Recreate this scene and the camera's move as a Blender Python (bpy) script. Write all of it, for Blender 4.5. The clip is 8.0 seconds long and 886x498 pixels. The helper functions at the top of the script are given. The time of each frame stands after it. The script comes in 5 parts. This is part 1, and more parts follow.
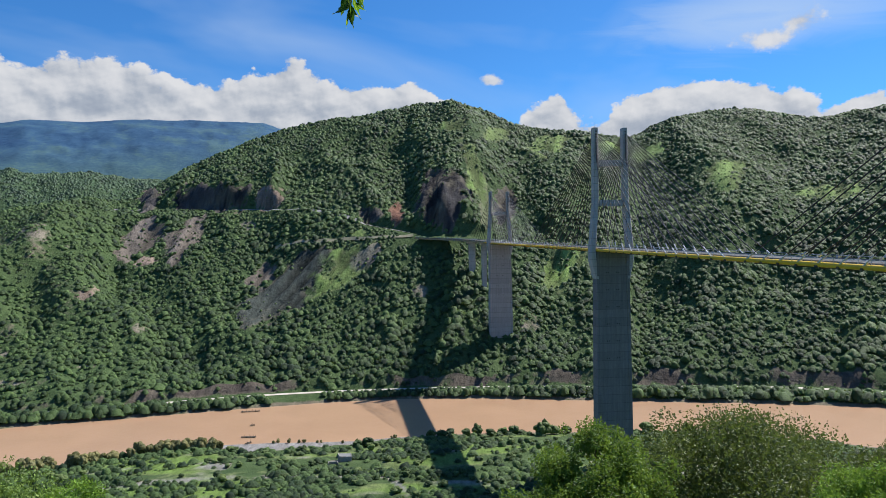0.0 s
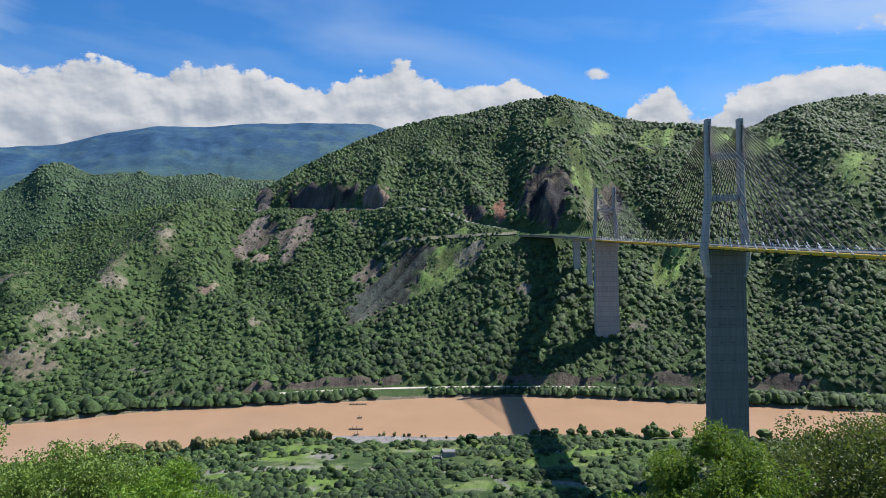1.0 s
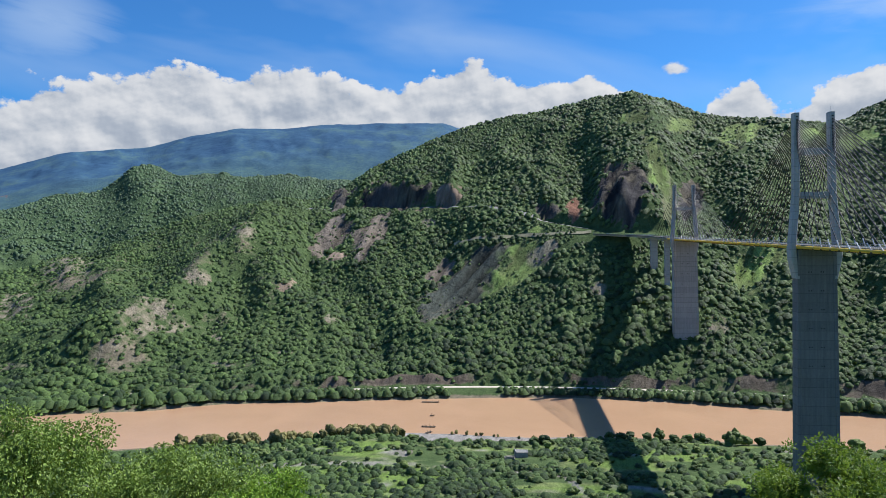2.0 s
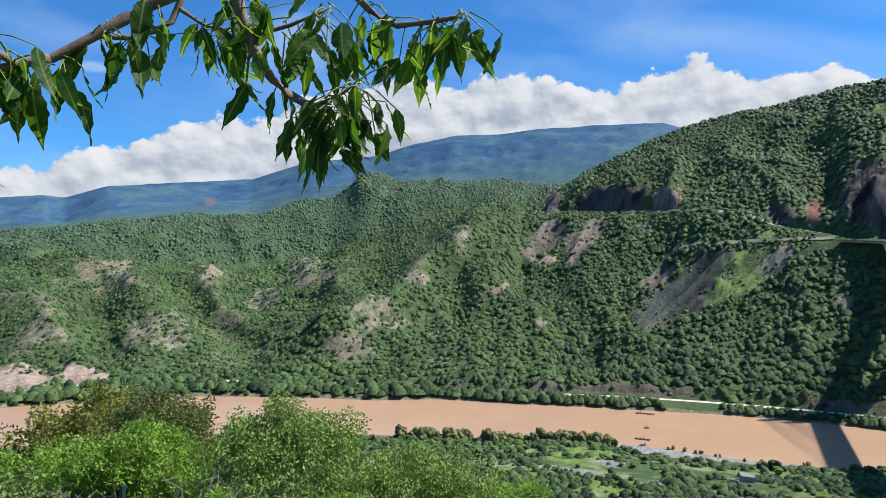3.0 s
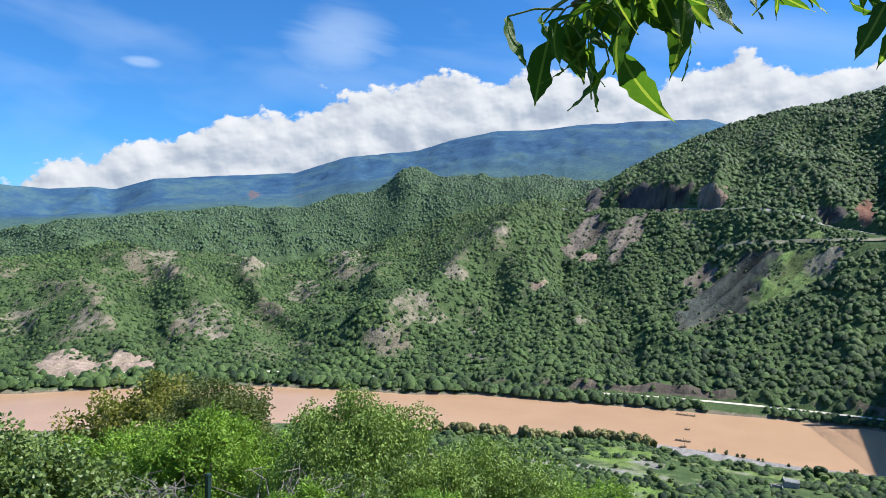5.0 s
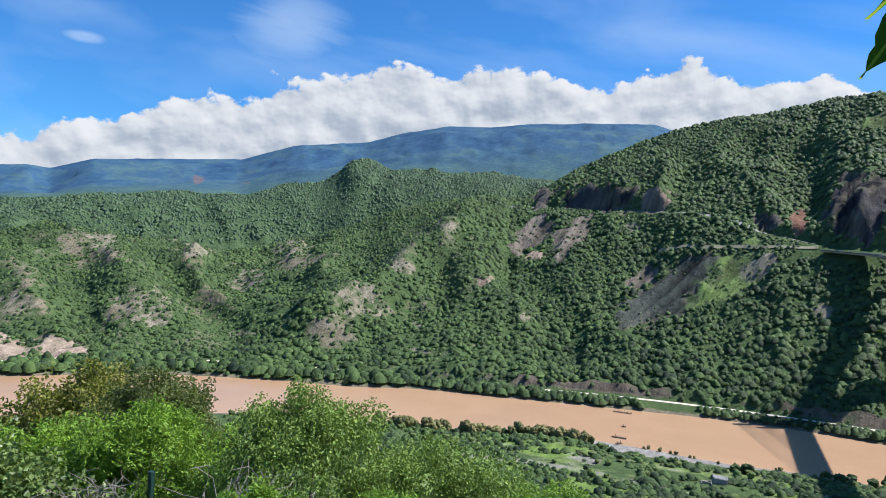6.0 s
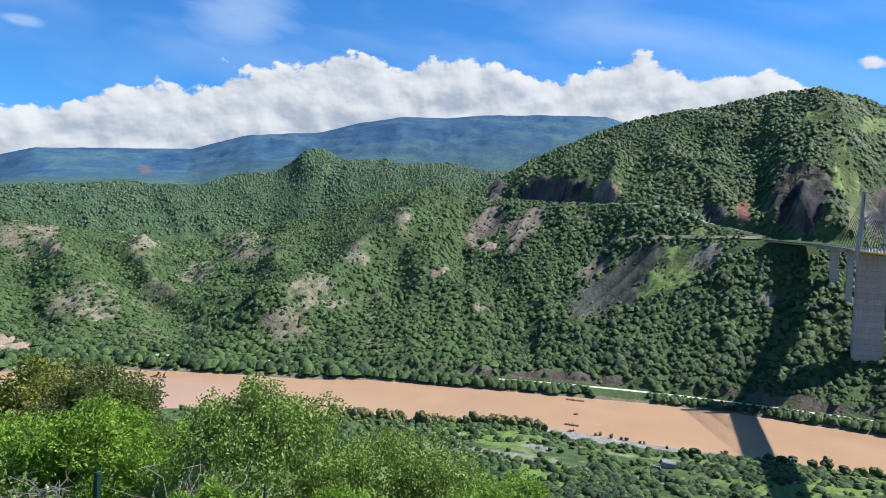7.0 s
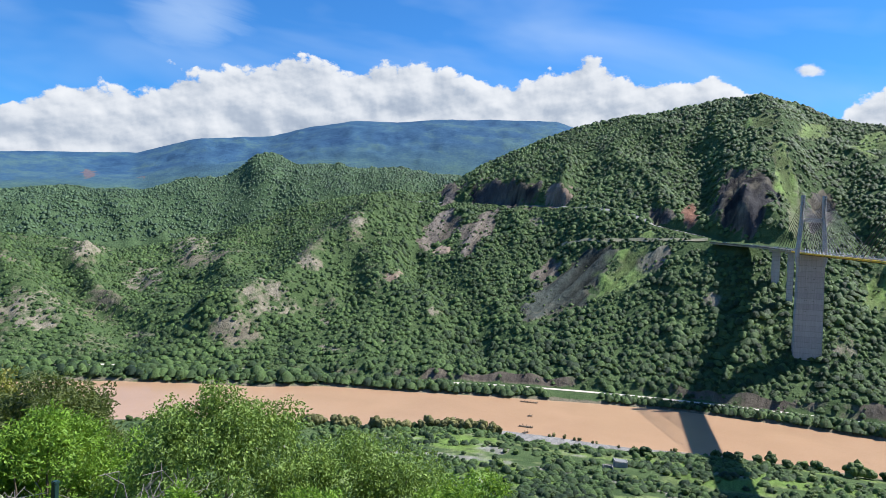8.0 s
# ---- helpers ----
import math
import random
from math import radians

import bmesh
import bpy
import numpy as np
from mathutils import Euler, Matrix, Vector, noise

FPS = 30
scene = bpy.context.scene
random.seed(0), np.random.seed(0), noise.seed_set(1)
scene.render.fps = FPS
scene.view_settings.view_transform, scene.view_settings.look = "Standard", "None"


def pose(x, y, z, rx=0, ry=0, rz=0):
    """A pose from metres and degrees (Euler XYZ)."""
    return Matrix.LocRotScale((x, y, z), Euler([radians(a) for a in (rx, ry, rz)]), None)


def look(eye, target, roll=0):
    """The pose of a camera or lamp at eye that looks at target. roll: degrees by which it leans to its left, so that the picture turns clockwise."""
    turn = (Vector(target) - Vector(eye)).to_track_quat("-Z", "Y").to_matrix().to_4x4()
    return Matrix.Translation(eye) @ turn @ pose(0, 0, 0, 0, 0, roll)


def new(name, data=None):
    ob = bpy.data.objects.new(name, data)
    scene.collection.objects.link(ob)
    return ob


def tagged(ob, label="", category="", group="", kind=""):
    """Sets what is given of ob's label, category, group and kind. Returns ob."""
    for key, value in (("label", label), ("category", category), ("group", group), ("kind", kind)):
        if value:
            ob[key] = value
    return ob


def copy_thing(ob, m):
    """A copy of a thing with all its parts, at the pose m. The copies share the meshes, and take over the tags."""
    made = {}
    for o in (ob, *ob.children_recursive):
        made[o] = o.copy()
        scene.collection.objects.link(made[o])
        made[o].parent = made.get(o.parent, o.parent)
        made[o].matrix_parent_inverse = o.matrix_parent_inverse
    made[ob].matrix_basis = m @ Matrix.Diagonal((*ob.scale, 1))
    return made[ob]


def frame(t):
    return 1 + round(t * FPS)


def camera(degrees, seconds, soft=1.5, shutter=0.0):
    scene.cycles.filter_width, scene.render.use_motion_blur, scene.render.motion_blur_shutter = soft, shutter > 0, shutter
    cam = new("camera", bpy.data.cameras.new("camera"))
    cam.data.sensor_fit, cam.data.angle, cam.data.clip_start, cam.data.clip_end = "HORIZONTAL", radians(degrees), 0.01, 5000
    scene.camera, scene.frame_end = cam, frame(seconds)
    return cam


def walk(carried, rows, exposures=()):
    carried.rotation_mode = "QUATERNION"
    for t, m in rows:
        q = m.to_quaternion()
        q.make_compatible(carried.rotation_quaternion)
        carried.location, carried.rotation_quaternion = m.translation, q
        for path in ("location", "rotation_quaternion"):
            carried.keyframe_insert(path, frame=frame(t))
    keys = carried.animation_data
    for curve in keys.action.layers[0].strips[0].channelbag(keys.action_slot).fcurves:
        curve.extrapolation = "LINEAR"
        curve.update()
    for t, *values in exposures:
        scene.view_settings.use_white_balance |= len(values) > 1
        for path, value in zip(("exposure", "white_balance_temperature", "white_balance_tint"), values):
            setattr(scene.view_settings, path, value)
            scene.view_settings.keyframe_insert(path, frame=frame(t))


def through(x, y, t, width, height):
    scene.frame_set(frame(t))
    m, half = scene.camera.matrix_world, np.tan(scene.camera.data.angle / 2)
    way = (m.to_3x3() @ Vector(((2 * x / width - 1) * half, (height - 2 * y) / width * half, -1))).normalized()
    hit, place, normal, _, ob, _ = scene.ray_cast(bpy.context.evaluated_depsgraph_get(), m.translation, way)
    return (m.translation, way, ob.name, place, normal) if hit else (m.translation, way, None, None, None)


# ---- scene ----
# ---------------------------------------------------------------- camera
cam = camera(64.4, 8.0, soft=0.6)
walk(cam, [
    (0.0, pose(0.000, -0.000, 136.000, 89.913, 0.826, -0.001)),
    (0.5, pose(0.033, 0.380, 135.849, 89.884, 0.725, 2.675)),
    (1.0, pose(-0.046, 0.843, 135.701, 89.847, 0.830, 8.409)),
    (1.2, pose(-0.149, 0.981, 135.691, 89.797, 0.777, 10.447)),
    (2.3, pose(-0.951, 1.354, 135.820, 89.909, 0.543, 19.165)),
    (2.5, pose(-1.103, 1.386, 135.838, 89.912, 0.381, 24.664)),
    (3.0, pose(-1.266, 1.378, 135.827, 90.204, -0.142, 31.439)),
    (3.5, pose(-1.391, 1.338, 135.822, 90.503, -0.467, 33.705)),
    (4.0, pose(-1.484, 1.260, 135.819, 90.414, -1.020, 32.729)),
    (4.5, pose(-1.614, 1.214, 135.794, 90.028, -1.435, 33.124)),
    (4.7, pose(-1.706, 1.214, 135.794, 89.783, -0.821, 35.233)),
    (5.8, pose(-2.057, 1.264, 135.806, 89.634, -2.612, 30.783)),
    (6.0, pose(-2.090, 1.280, 135.808, 89.461, -3.029, 30.340)),
    (6.5, pose(-2.129, 1.311, 135.811, 89.018, -2.733, 29.504)),
    (7.0, pose(-2.157, 1.346, 135.814, 88.916, -2.903, 26.642)),
    (7.5, pose(-2.193, 1.291, 135.793, 89.316, -2.859, 22.791)),
    (8.0, pose(-2.216, 1.210, 135.775, 89.431, -2.543, 22.850)),
], exposures=[(0.0, 0.56, 6280, 11), (1.2, 0.58, 6280, 11), (2.5, 0.70, 6250, 10), (4.5, 0.93, 6200, 10), (6.0, 0.79, 6150, 10), (8.0, 0.86, 6150, 10)])

EYE = 136.0            # height of the lookout over the river, which lies at z = 0

# ---------------------------------------------------------------- nodes
def tree(mat):
    mat.use_nodes = True
    nt = mat.node_tree
    nt.nodes.clear()
    return nt


def nd(nt, kind, inputs=None, **props):
    """A node; inputs by name or number, a value or another node's output."""
    n = nt.nodes.new(kind)
    for k, v in props.items():
        setattr(n, k, v)
    for k, v in (inputs or {}).items():
        if isinstance(v, bpy.types.NodeSocket):
            nt.links.new(v, n.inputs[k])
        else:
            n.inputs[k].default_value = v
    return n


def mth(nt, op, a, b=0.0, c=0.0, clamp=False):
    n = nd(nt, "ShaderNodeMath", {0: a, 1: b, 2: c}, operation=op)
    n.use_clamp = clamp
    return n.outputs[0]


def ramp(nt, fac, stops, mode="LINEAR"):
    n = nd(nt, "ShaderNodeValToRGB", {0: fac})
    n.color_ramp.interpolation = mode
    el = n.color_ramp.elements
    while len(el) < len(stops):
        el.new(0.5)
    for e, (p, c) in zip(el, stops):
        e.position = p
        e.color = (*c, 1) if isinstance(c, tuple) else (c, c, c, 1)
    return n.outputs[0]


def mixc(nt, fac, a, b, blend="MIX"):
    n = nd(nt, "ShaderNodeMix", data_type="RGBA", blend_type=blend)
    for k, v in ((0, fac), (6, a), (7, b)):
        if isinstance(v, bpy.types.NodeSocket):
            nt.links.new(v, n.inputs[k])
        else:
            n.inputs[k].default_value = (*v, 1) if isinstance(v, tuple) else v
    return n.outputs[2]


def noise_tex(nt, vec, scale, detail=4.0, rough=0.55, dist=0.0):
    return nd(nt, "ShaderNodeTexNoise", {"Vector": vec, "Scale": scale, "Detail": detail, "Roughness": rough, "Distortion": dist}).outputs[0]


# ---------------------------------------------------------------- world, sun
SUN_DIR = Vector((0.67, 0.515, 1.0)).normalized()
world = bpy.data.worlds.new("world")
scene.world = world
world.use_nodes = True
wt = world.node_tree
wt.nodes.clear()
sky = nd(wt, "ShaderNodeTexSky", sky_type="NISHITA", sun_disc=False, sun_elevation=math.asin(SUN_DIR.z),
         sun_rotation=math.atan2(SUN_DIR.x, SUN_DIR.y), altitude=900.0, air_density=1.0, dust_density=0.6, ozone_density=2.2)
way = nd(wt, "ShaderNodeTexCoord").outputs["Generated"]
sep = nd(wt, "ShaderNodeSeparateXYZ", {0: way}).outputs
bearing = mth(wt, "ARCTAN2", sep[0], sep[1])
rise = mth(wt, "ARCSINE", sep[2])
deg_b = mth(wt, "MULTIPLY", bearing, 57.2958)
deg_r = mth(wt, "MULTIPLY", rise, 57.2958)
dome = nd(wt, "ShaderNodeCombineXYZ", {0: deg_b, 1: mth(wt, "MULTIPLY", deg_r, 1.35), 2: 3.7}).outputs[0]
# the height to which the cloud bank towers, by bearing
tops = [(-70, 4.5), (-66, 5.3), (-61.5, 7.2), (-55, 9.4), (-50.6, 10.8), (-47, 11.5), (-42, 12.6), (-39, 13.7), (-35.5, 14.6), (-32, 13.9), (-25.5, 14.5), (-20.4, 13.5), (-17, 14.0), (-14, 15.0), (-11, 15.2),
        (-7, 14.2), (-3.7, 13.9), (0.6, 12.9), (2.2, 9.6), (5.8, 9.2), (7.3, 12.0), (9.4, 12.8), (11, 11.2), (12.7, 10.6), (15.3, 13.2), (21, 13.3), (26, 12.4), (28.6, 11.1), (32.3, 11.2), (45, 10.0)]
bank = mth(wt, "MULTIPLY", ramp(wt, mth(wt, "DIVIDE", mth(wt, "ADD", deg_b, 75.0), 125.0), [((b + 75) / 125, (h - 0.1) / 25) for b, h in tops], "EASE"), 25.0)
def billows(vec, fine):
    """Rounded cloud heads in three sizes, about -1.5 to 1.5 degrees; fine: octaves of small detail."""
    heaps = noise_tex(wt, vec, 0.10, 2.0, 0.5, 0.2)
    lumps = noise_tex(wt, vec, 0.24, 1.0 + fine * 1.5, 0.58, 0.1)
    puffs = nd(wt, "ShaderNodeTexVoronoi", {"Vector": vec, "Scale": 0.36, "Detail": fine, "Roughness": 0.55, "Lacunarity": 2.2}, feature="SMOOTH_F1", distance="EUCLIDEAN").outputs["Distance"]
    w = mth(wt, "ADD", mth(wt, "MULTIPLY", mth(wt, "SUBTRACT", lumps, 0.5), 2.6), mth(wt, "MULTIPLY", mth(wt, "SUBTRACT", 0.55, puffs), 2.3))
    return mth(wt, "ADD", w, mth(wt, "MULTIPLY", mth(wt, "SUBTRACT", heaps, 0.5), 3.0))


swell = billows(dome, 4.0)
inside = mth(wt, "SUBTRACT", mth(wt, "ADD", bank, swell), deg_r)
body = nd(wt, "ShaderNodeMapRange", {0: inside, 1: -0.1, 2: 0.4}, interpolation_type="SMOOTHSTEP").outputs[0]
# two heaps that float free of the bank
for cb, cr, wb, wr in ((25.0, 14.9, 5.4, 1.5), (26.8, 15.7, 2.8, 2.2), (4.2, 13.3, 1.5, 0.8)):
    ex = mth(wt, "DIVIDE", mth(wt, "SUBTRACT", deg_b, cb), wb)
    ey = mth(wt, "DIVIDE", mth(wt, "SUBTRACT", deg_r, cr), wr)
    away = mth(wt, "SQRT", mth(wt, "ADD", mth(wt, "MULTIPLY", ex, ex), mth(wt, "MULTIPLY", ey, ey)))
    heap = mth(wt, "ADD", mth(wt, "MULTIPLY", mth(wt, "SUBTRACT", 0.98, away), 1.6), mth(wt, "MULTIPLY", swell, 0.62))
    body = mth(wt, "MAXIMUM", body, nd(wt, "ShaderNodeMapRange", {0: heap, 1: -0.1, 2: 0.6, 4: 0.95}, interpolation_type="SMOOTHSTEP").outputs[0])
# shading: bright heads, greyer folds and bases
dome_up = nd(wt, "ShaderNodeVectorMath", {0: dome, 1: (0.8, 1.3, 0.0)}, operation="ADD").outputs[0]
shade = mth(wt, "SUBTRACT", billows(dome, 1.0), billows(dome_up, 1.0))
crisp = mth(wt, "SUBTRACT", swell, billows(nd(wt, "ShaderNodeVectorMath", {0: dome, 1: (0.2, 0.3, 0.0)}, operation="ADD").outputs[0], 4.0))
lit = mth(wt, "ADD", mth(wt, "ADD", 0.68, mth(wt, "MULTIPLY", crisp, 0.22)), mth(wt, "MULTIPLY", shade, 0.24))
lit = mth(wt, "SUBTRACT", lit, mth(wt, "MULTIPLY", nd(wt, "ShaderNodeMapRange", {0: inside, 1: 0.8, 2: 5.5}).outputs[0], 0.26), clamp=True)
cloud_col = ramp(wt, lit, [(0.0, (0.42, 0.49, 0.60)), (0.35, (0.58, 0.64, 0.73)), (0.72, (0.90, 0.92, 0.95)), (1.0, (1.05, 1.05, 1.05))])
# thin high veil
veil_vec = nd(wt, "ShaderNodeCombineXYZ", {0: mth(wt, "MULTIPLY", deg_b, 0.35), 1: mth(wt, "ADD", deg_r, mth(wt, "MULTIPLY", deg_b, 0.12)), 2: 9.1}).outputs[0]
veil = nd(wt, "ShaderNodeMapRange", {0: noise_tex(wt, veil_vec, 0.12, 4.0, 0.5, 0.4), 1: 0.50, 2: 0.80, 4: 0.38}).outputs[0]
# a sheet of cirrus over the bridge and a fan of it over the far valley
for cb, cr, wb, wr, amount in ((24.0, 16.4, 12.0, 3.2, 0.62), (-43.2, 16.0, 5.0, 3.4, 0.42), (-58.0, 13.2, 1.6, 0.5, 0.5)):
    ex = mth(wt, "DIVIDE", mth(wt, "SUBTRACT", deg_b, cb), wb)
    ey = mth(wt, "DIVIDE", mth(wt, "SUBTRACT", deg_r, cr), wr)
    away = mth(wt, "SQRT", mth(wt, "ADD", mth(wt, "MULTIPLY", ex, ex), mth(wt, "MULTIPLY", ey, ey)))
    wisps = noise_tex(wt, nd(wt, "ShaderNodeVectorMath", {0: veil_vec, 1: (1.0, 2.0, 1.0)}, operation="MULTIPLY").outputs[0], 0.30, 5.0, 0.55, 0.8)
    sheet = mth(wt, "MULTIPLY", nd(wt, "ShaderNodeMapRange", {0: mth(wt, "ADD", away, mth(wt, "MULTIPLY", mth(wt, "SUBTRACT", wisps, 0.5), 1.2)), 1: 1.1, 2: 0.2}, interpolation_type="SMOOTHSTEP").outputs[0], amount)
    veil = mth(wt, "MAXIMUM", veil, mth(wt, "MULTIPLY", sheet, mth(wt, "ADD", 0.45, wisps)))
SKY_STRENGTH = 0.062
sky_col = nd(wt, "ShaderNodeVectorMath", {0: sky.outputs[0], 1: (0.42, 0.98, 1.50)}, operation="MULTIPLY").outputs[0]
veiled = mixc(wt, veil, sky_col, (6.0, 7.4, 9.2))
cloud_lum = nd(wt, "ShaderNodeVectorMath", {0: cloud_col, 3: 7.7}, operation="SCALE").outputs[0]
whole = mixc(wt, body, veiled, cloud_lum)
nd(wt, "ShaderNodeOutputWorld", {0: nd(wt, "ShaderNodeBackground", {0: whole, 1: SKY_STRENGTH}).outputs[0]})

sun = new("sun", bpy.data.lights.new("sun", "SUN"))
sun.data.energy, sun.data.angle, sun.data.color = 5.0, radians(0.53), (1.0, 0.955, 0.88)
sun.matrix_world = look(SUN_DIR * 300 + Vector((0, 0, EYE)), (0, 0, EYE))

# ---------------------------------------------------------------- materials
def finish(nt, bsdf):
    nd(nt, "ShaderNodeOutputMaterial", {0: bsdf})


def bumped(nt, height, strength, dist):
    return nd(nt, "ShaderNodeBump", {"Height": height, "Strength": strength, "Distance": dist}).outputs[0]


def obj_coord(nt):
    return nd(nt, "ShaderNodeTexCoord").outputs["Object"]


def plain(name, a, b, scale=2.0, rough=0.7, metal=0.0, bump=0.2, dist=0.02, stretch=(1, 1, 1), spread=(0.35, 0.65)):
    """A weathered surface: two tones in grain and blotches, with fine relief."""
    m = bpy.data.materials.new(name)
    nt = tree(m)
    vec = nd(nt, "ShaderNodeVectorMath", {0: obj_coord(nt), 1: stretch}, operation="MULTIPLY").outputs[0]
    big = noise_tex(nt, vec, scale, 5.0, 0.6)
    fine = noise_tex(nt, vec, scale * 9, 3.0, 0.6)
    f = mth(nt, "ADD", mth(nt, "MULTIPLY", big, 0.65), mth(nt, "MULTIPLY", fine, 0.35))
    a, b = tuple(0.82 * c for c in a), tuple(0.82 * c for c in b)
    col = ramp(nt, f, [(spread[0], a), (spread[1], b)])
    finish(nt, nd(nt, "ShaderNodeBsdfPrincipled", {"Base Color": col, "Roughness": rough, "Metallic": metal,
                                                   "Normal": bumped(nt, fine, bump, dist)}).outputs[0])
    return m


def leafage(name, dark, light, scale=0.5, glow=0.0, rough=0.6, per_object=False, bump=0.6, dist=0.4, stands=False, through=(0.30, 0.42, 0.05), vary=0.5):
    """Foliage in the mass: tone by clump, mottling, leafy relief, some light passing through."""
    m = bpy.data.materials.new(name)
    nt = tree(m)
    rnd = nd(nt, "ShaderNodeObjectInfo").outputs["Random"] if per_object else nd(nt, "ShaderNodeNewGeometry").outputs["Random Per Island"]
    vec = obj_coord(nt)
    mott = noise_tex(nt, vec, scale, 3.0, 0.75)
    f = mth(nt, "ADD", mth(nt, "MULTIPLY", rnd, vary), mth(nt, "MULTIPLY", mott, 1.3 - vary))
    if stands:
        # whole stands of trees differ in tone
        f = mth(nt, "ADD", f, mth(nt, "MULTIPLY", mth(nt, "SUBTRACT", noise_tex(nt, vec, 0.013, 4.0, 0.6), 0.5), 0.75))
    col = ramp(nt, f, [(0.36, dark), (0.96, light)])
    p = nd(nt, "ShaderNodeBsdfPrincipled", {"Base Color": col, "Roughness": rough, "Specular IOR Level": 0.25,
                                            "Normal": bumped(nt, mott, bump, dist)}).outputs[0]
    if glow:
        tr = nd(nt, "ShaderNodeBsdfTranslucent", {0: mixc(nt, 0.5, col, through)}).outputs[0]
        p = nd(nt, "ShaderNodeMixShader", {0: glow, 1: p, 2: tr}).outputs[0]
    finish(nt, p)
    return m


def ground_material():
    """Soil, rock and grass by the sheet's own soil and bareness, with grain at three scales; haze painted in with
    distance.
    """
    m = bpy.data.materials.new("hillside")
    nt = tree(m)
    vec = obj_coord(nt)
    soil = nd(nt, "ShaderNodeAttribute", attribute_name="soil").outputs["Color"]
    bare = nd(nt, "ShaderNodeAttribute", attribute_name="bare").outputs["Fac"]
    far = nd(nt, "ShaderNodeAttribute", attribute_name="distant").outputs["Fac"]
    n1 = noise_tex(nt, vec, 0.012, 6.0, 0.6)
    n2 = noise_tex(nt, vec, 0.11, 5.0, 0.65)
    n3 = noise_tex(nt, vec, 1.3, 4.0, 0.6)
    green = ramp(nt, mth(nt, "ADD", mth(nt, "MULTIPLY", n2, 0.55), mth(nt, "MULTIPLY", n3, 0.45)), [(0.32, (0.030, 0.062, 0.024)), (0.50, (0.080, 0.130, 0.045)), (0.70, (0.165, 0.215, 0.085))])
    green = mixc(nt, mth(nt, "MULTIPLY", n1, 0.45), green, (0.150, 0.170, 0.055))
    streak = noise_tex(nt, nd(nt, "ShaderNodeVectorMath", {0: vec, 1: (0.25, 0.06, 0.03)}, operation="MULTIPLY").outputs[0], 1.0, 5.0, 0.7)
    earth = mixc(nt, 1.0, soil, ramp(nt, mth(nt, "ADD", mth(nt, "MULTIPLY", streak, 0.6), mth(nt, "MULTIPLY", n3, 0.4)), [(0.28, 0.30), (0.5, 0.85), (0.72, 1.4)]), "MULTIPLY")
    edge = mth(nt, "ADD", bare, mth(nt, "MULTIPLY", mth(nt, "SUBTRACT", n2, 0.5), 1.1))
    near_col = mixc(nt, nd(nt, "ShaderNodeMapRange", {0: edge, 1: 0.35, 2: 0.62}).outputs[0], green, earth)
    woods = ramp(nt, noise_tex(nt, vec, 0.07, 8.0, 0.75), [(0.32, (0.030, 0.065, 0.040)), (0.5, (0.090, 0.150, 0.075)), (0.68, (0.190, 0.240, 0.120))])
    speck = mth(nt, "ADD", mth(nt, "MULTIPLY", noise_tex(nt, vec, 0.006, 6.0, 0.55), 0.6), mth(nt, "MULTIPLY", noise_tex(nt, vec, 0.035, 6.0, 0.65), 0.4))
    # broad dark patches like cloud shadows, mixed into the mountain colour
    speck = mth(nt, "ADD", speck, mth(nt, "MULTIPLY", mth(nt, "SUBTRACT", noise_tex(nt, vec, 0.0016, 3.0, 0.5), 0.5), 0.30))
    # aerial haze painted into the colour: the mountains turn blue with distance
    haze_blue = ramp(nt, speck, [(0.34, (0.030, 0.078, 0.150)), (0.5, (0.056, 0.125, 0.195)), (0.66, (0.110, 0.190, 0.190))])
    far_col = mixc(nt, nd(nt, "ShaderNodeMapRange", {0: far, 1: 0.55, 2: 1.0}).outputs[0], woods, haze_blue)
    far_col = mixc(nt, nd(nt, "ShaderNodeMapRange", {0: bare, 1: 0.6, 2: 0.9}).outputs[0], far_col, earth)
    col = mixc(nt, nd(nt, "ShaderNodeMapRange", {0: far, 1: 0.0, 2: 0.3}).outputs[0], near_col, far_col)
    col = mixc(nt, 1.0, col, (0.66, 0.71, 0.80), "MULTIPLY")
    h = mth(nt, "ADD", n3, mth(nt, "MULTIPLY", n2, 4.0))
    finish(nt, nd(nt, "ShaderNodeBsdfPrincipled", {"Base Color": col, "Roughness": 0.95, "Specular IOR Level": 0.1,
                                                   "Normal": bumped(nt, h, 0.8, 0.8)}).outputs[0])
    return m


def water_material():
    m = bpy.data.materials.new("silty_water")
    nt = tree(m)
    vec = obj_coord(nt)
    n = noise_tex(nt, vec, 0.02, 4.0, 0.6, 0.5)
    rip = noise_tex(nt, nd(nt, "ShaderNodeVectorMath", {0: vec, 1: (0.25, 0.5, 1.0)}, operation="MULTIPLY").outputs[0], 1.2, 4.0, 0.6, 0.4)
    col = ramp(nt, n, [(0.3, (0.360, 0.222, 0.132)), (0.7, (0.415, 0.258, 0.156))])
    finish(nt, nd(nt, "ShaderNodeBsdfPrincipled", {"Base Color": col, "Roughness": 0.28, "Specular IOR Level": 0.3,
                                                   "Normal": bumped(nt, rip, 0.35, 0.25)}).outputs[0])
    return m


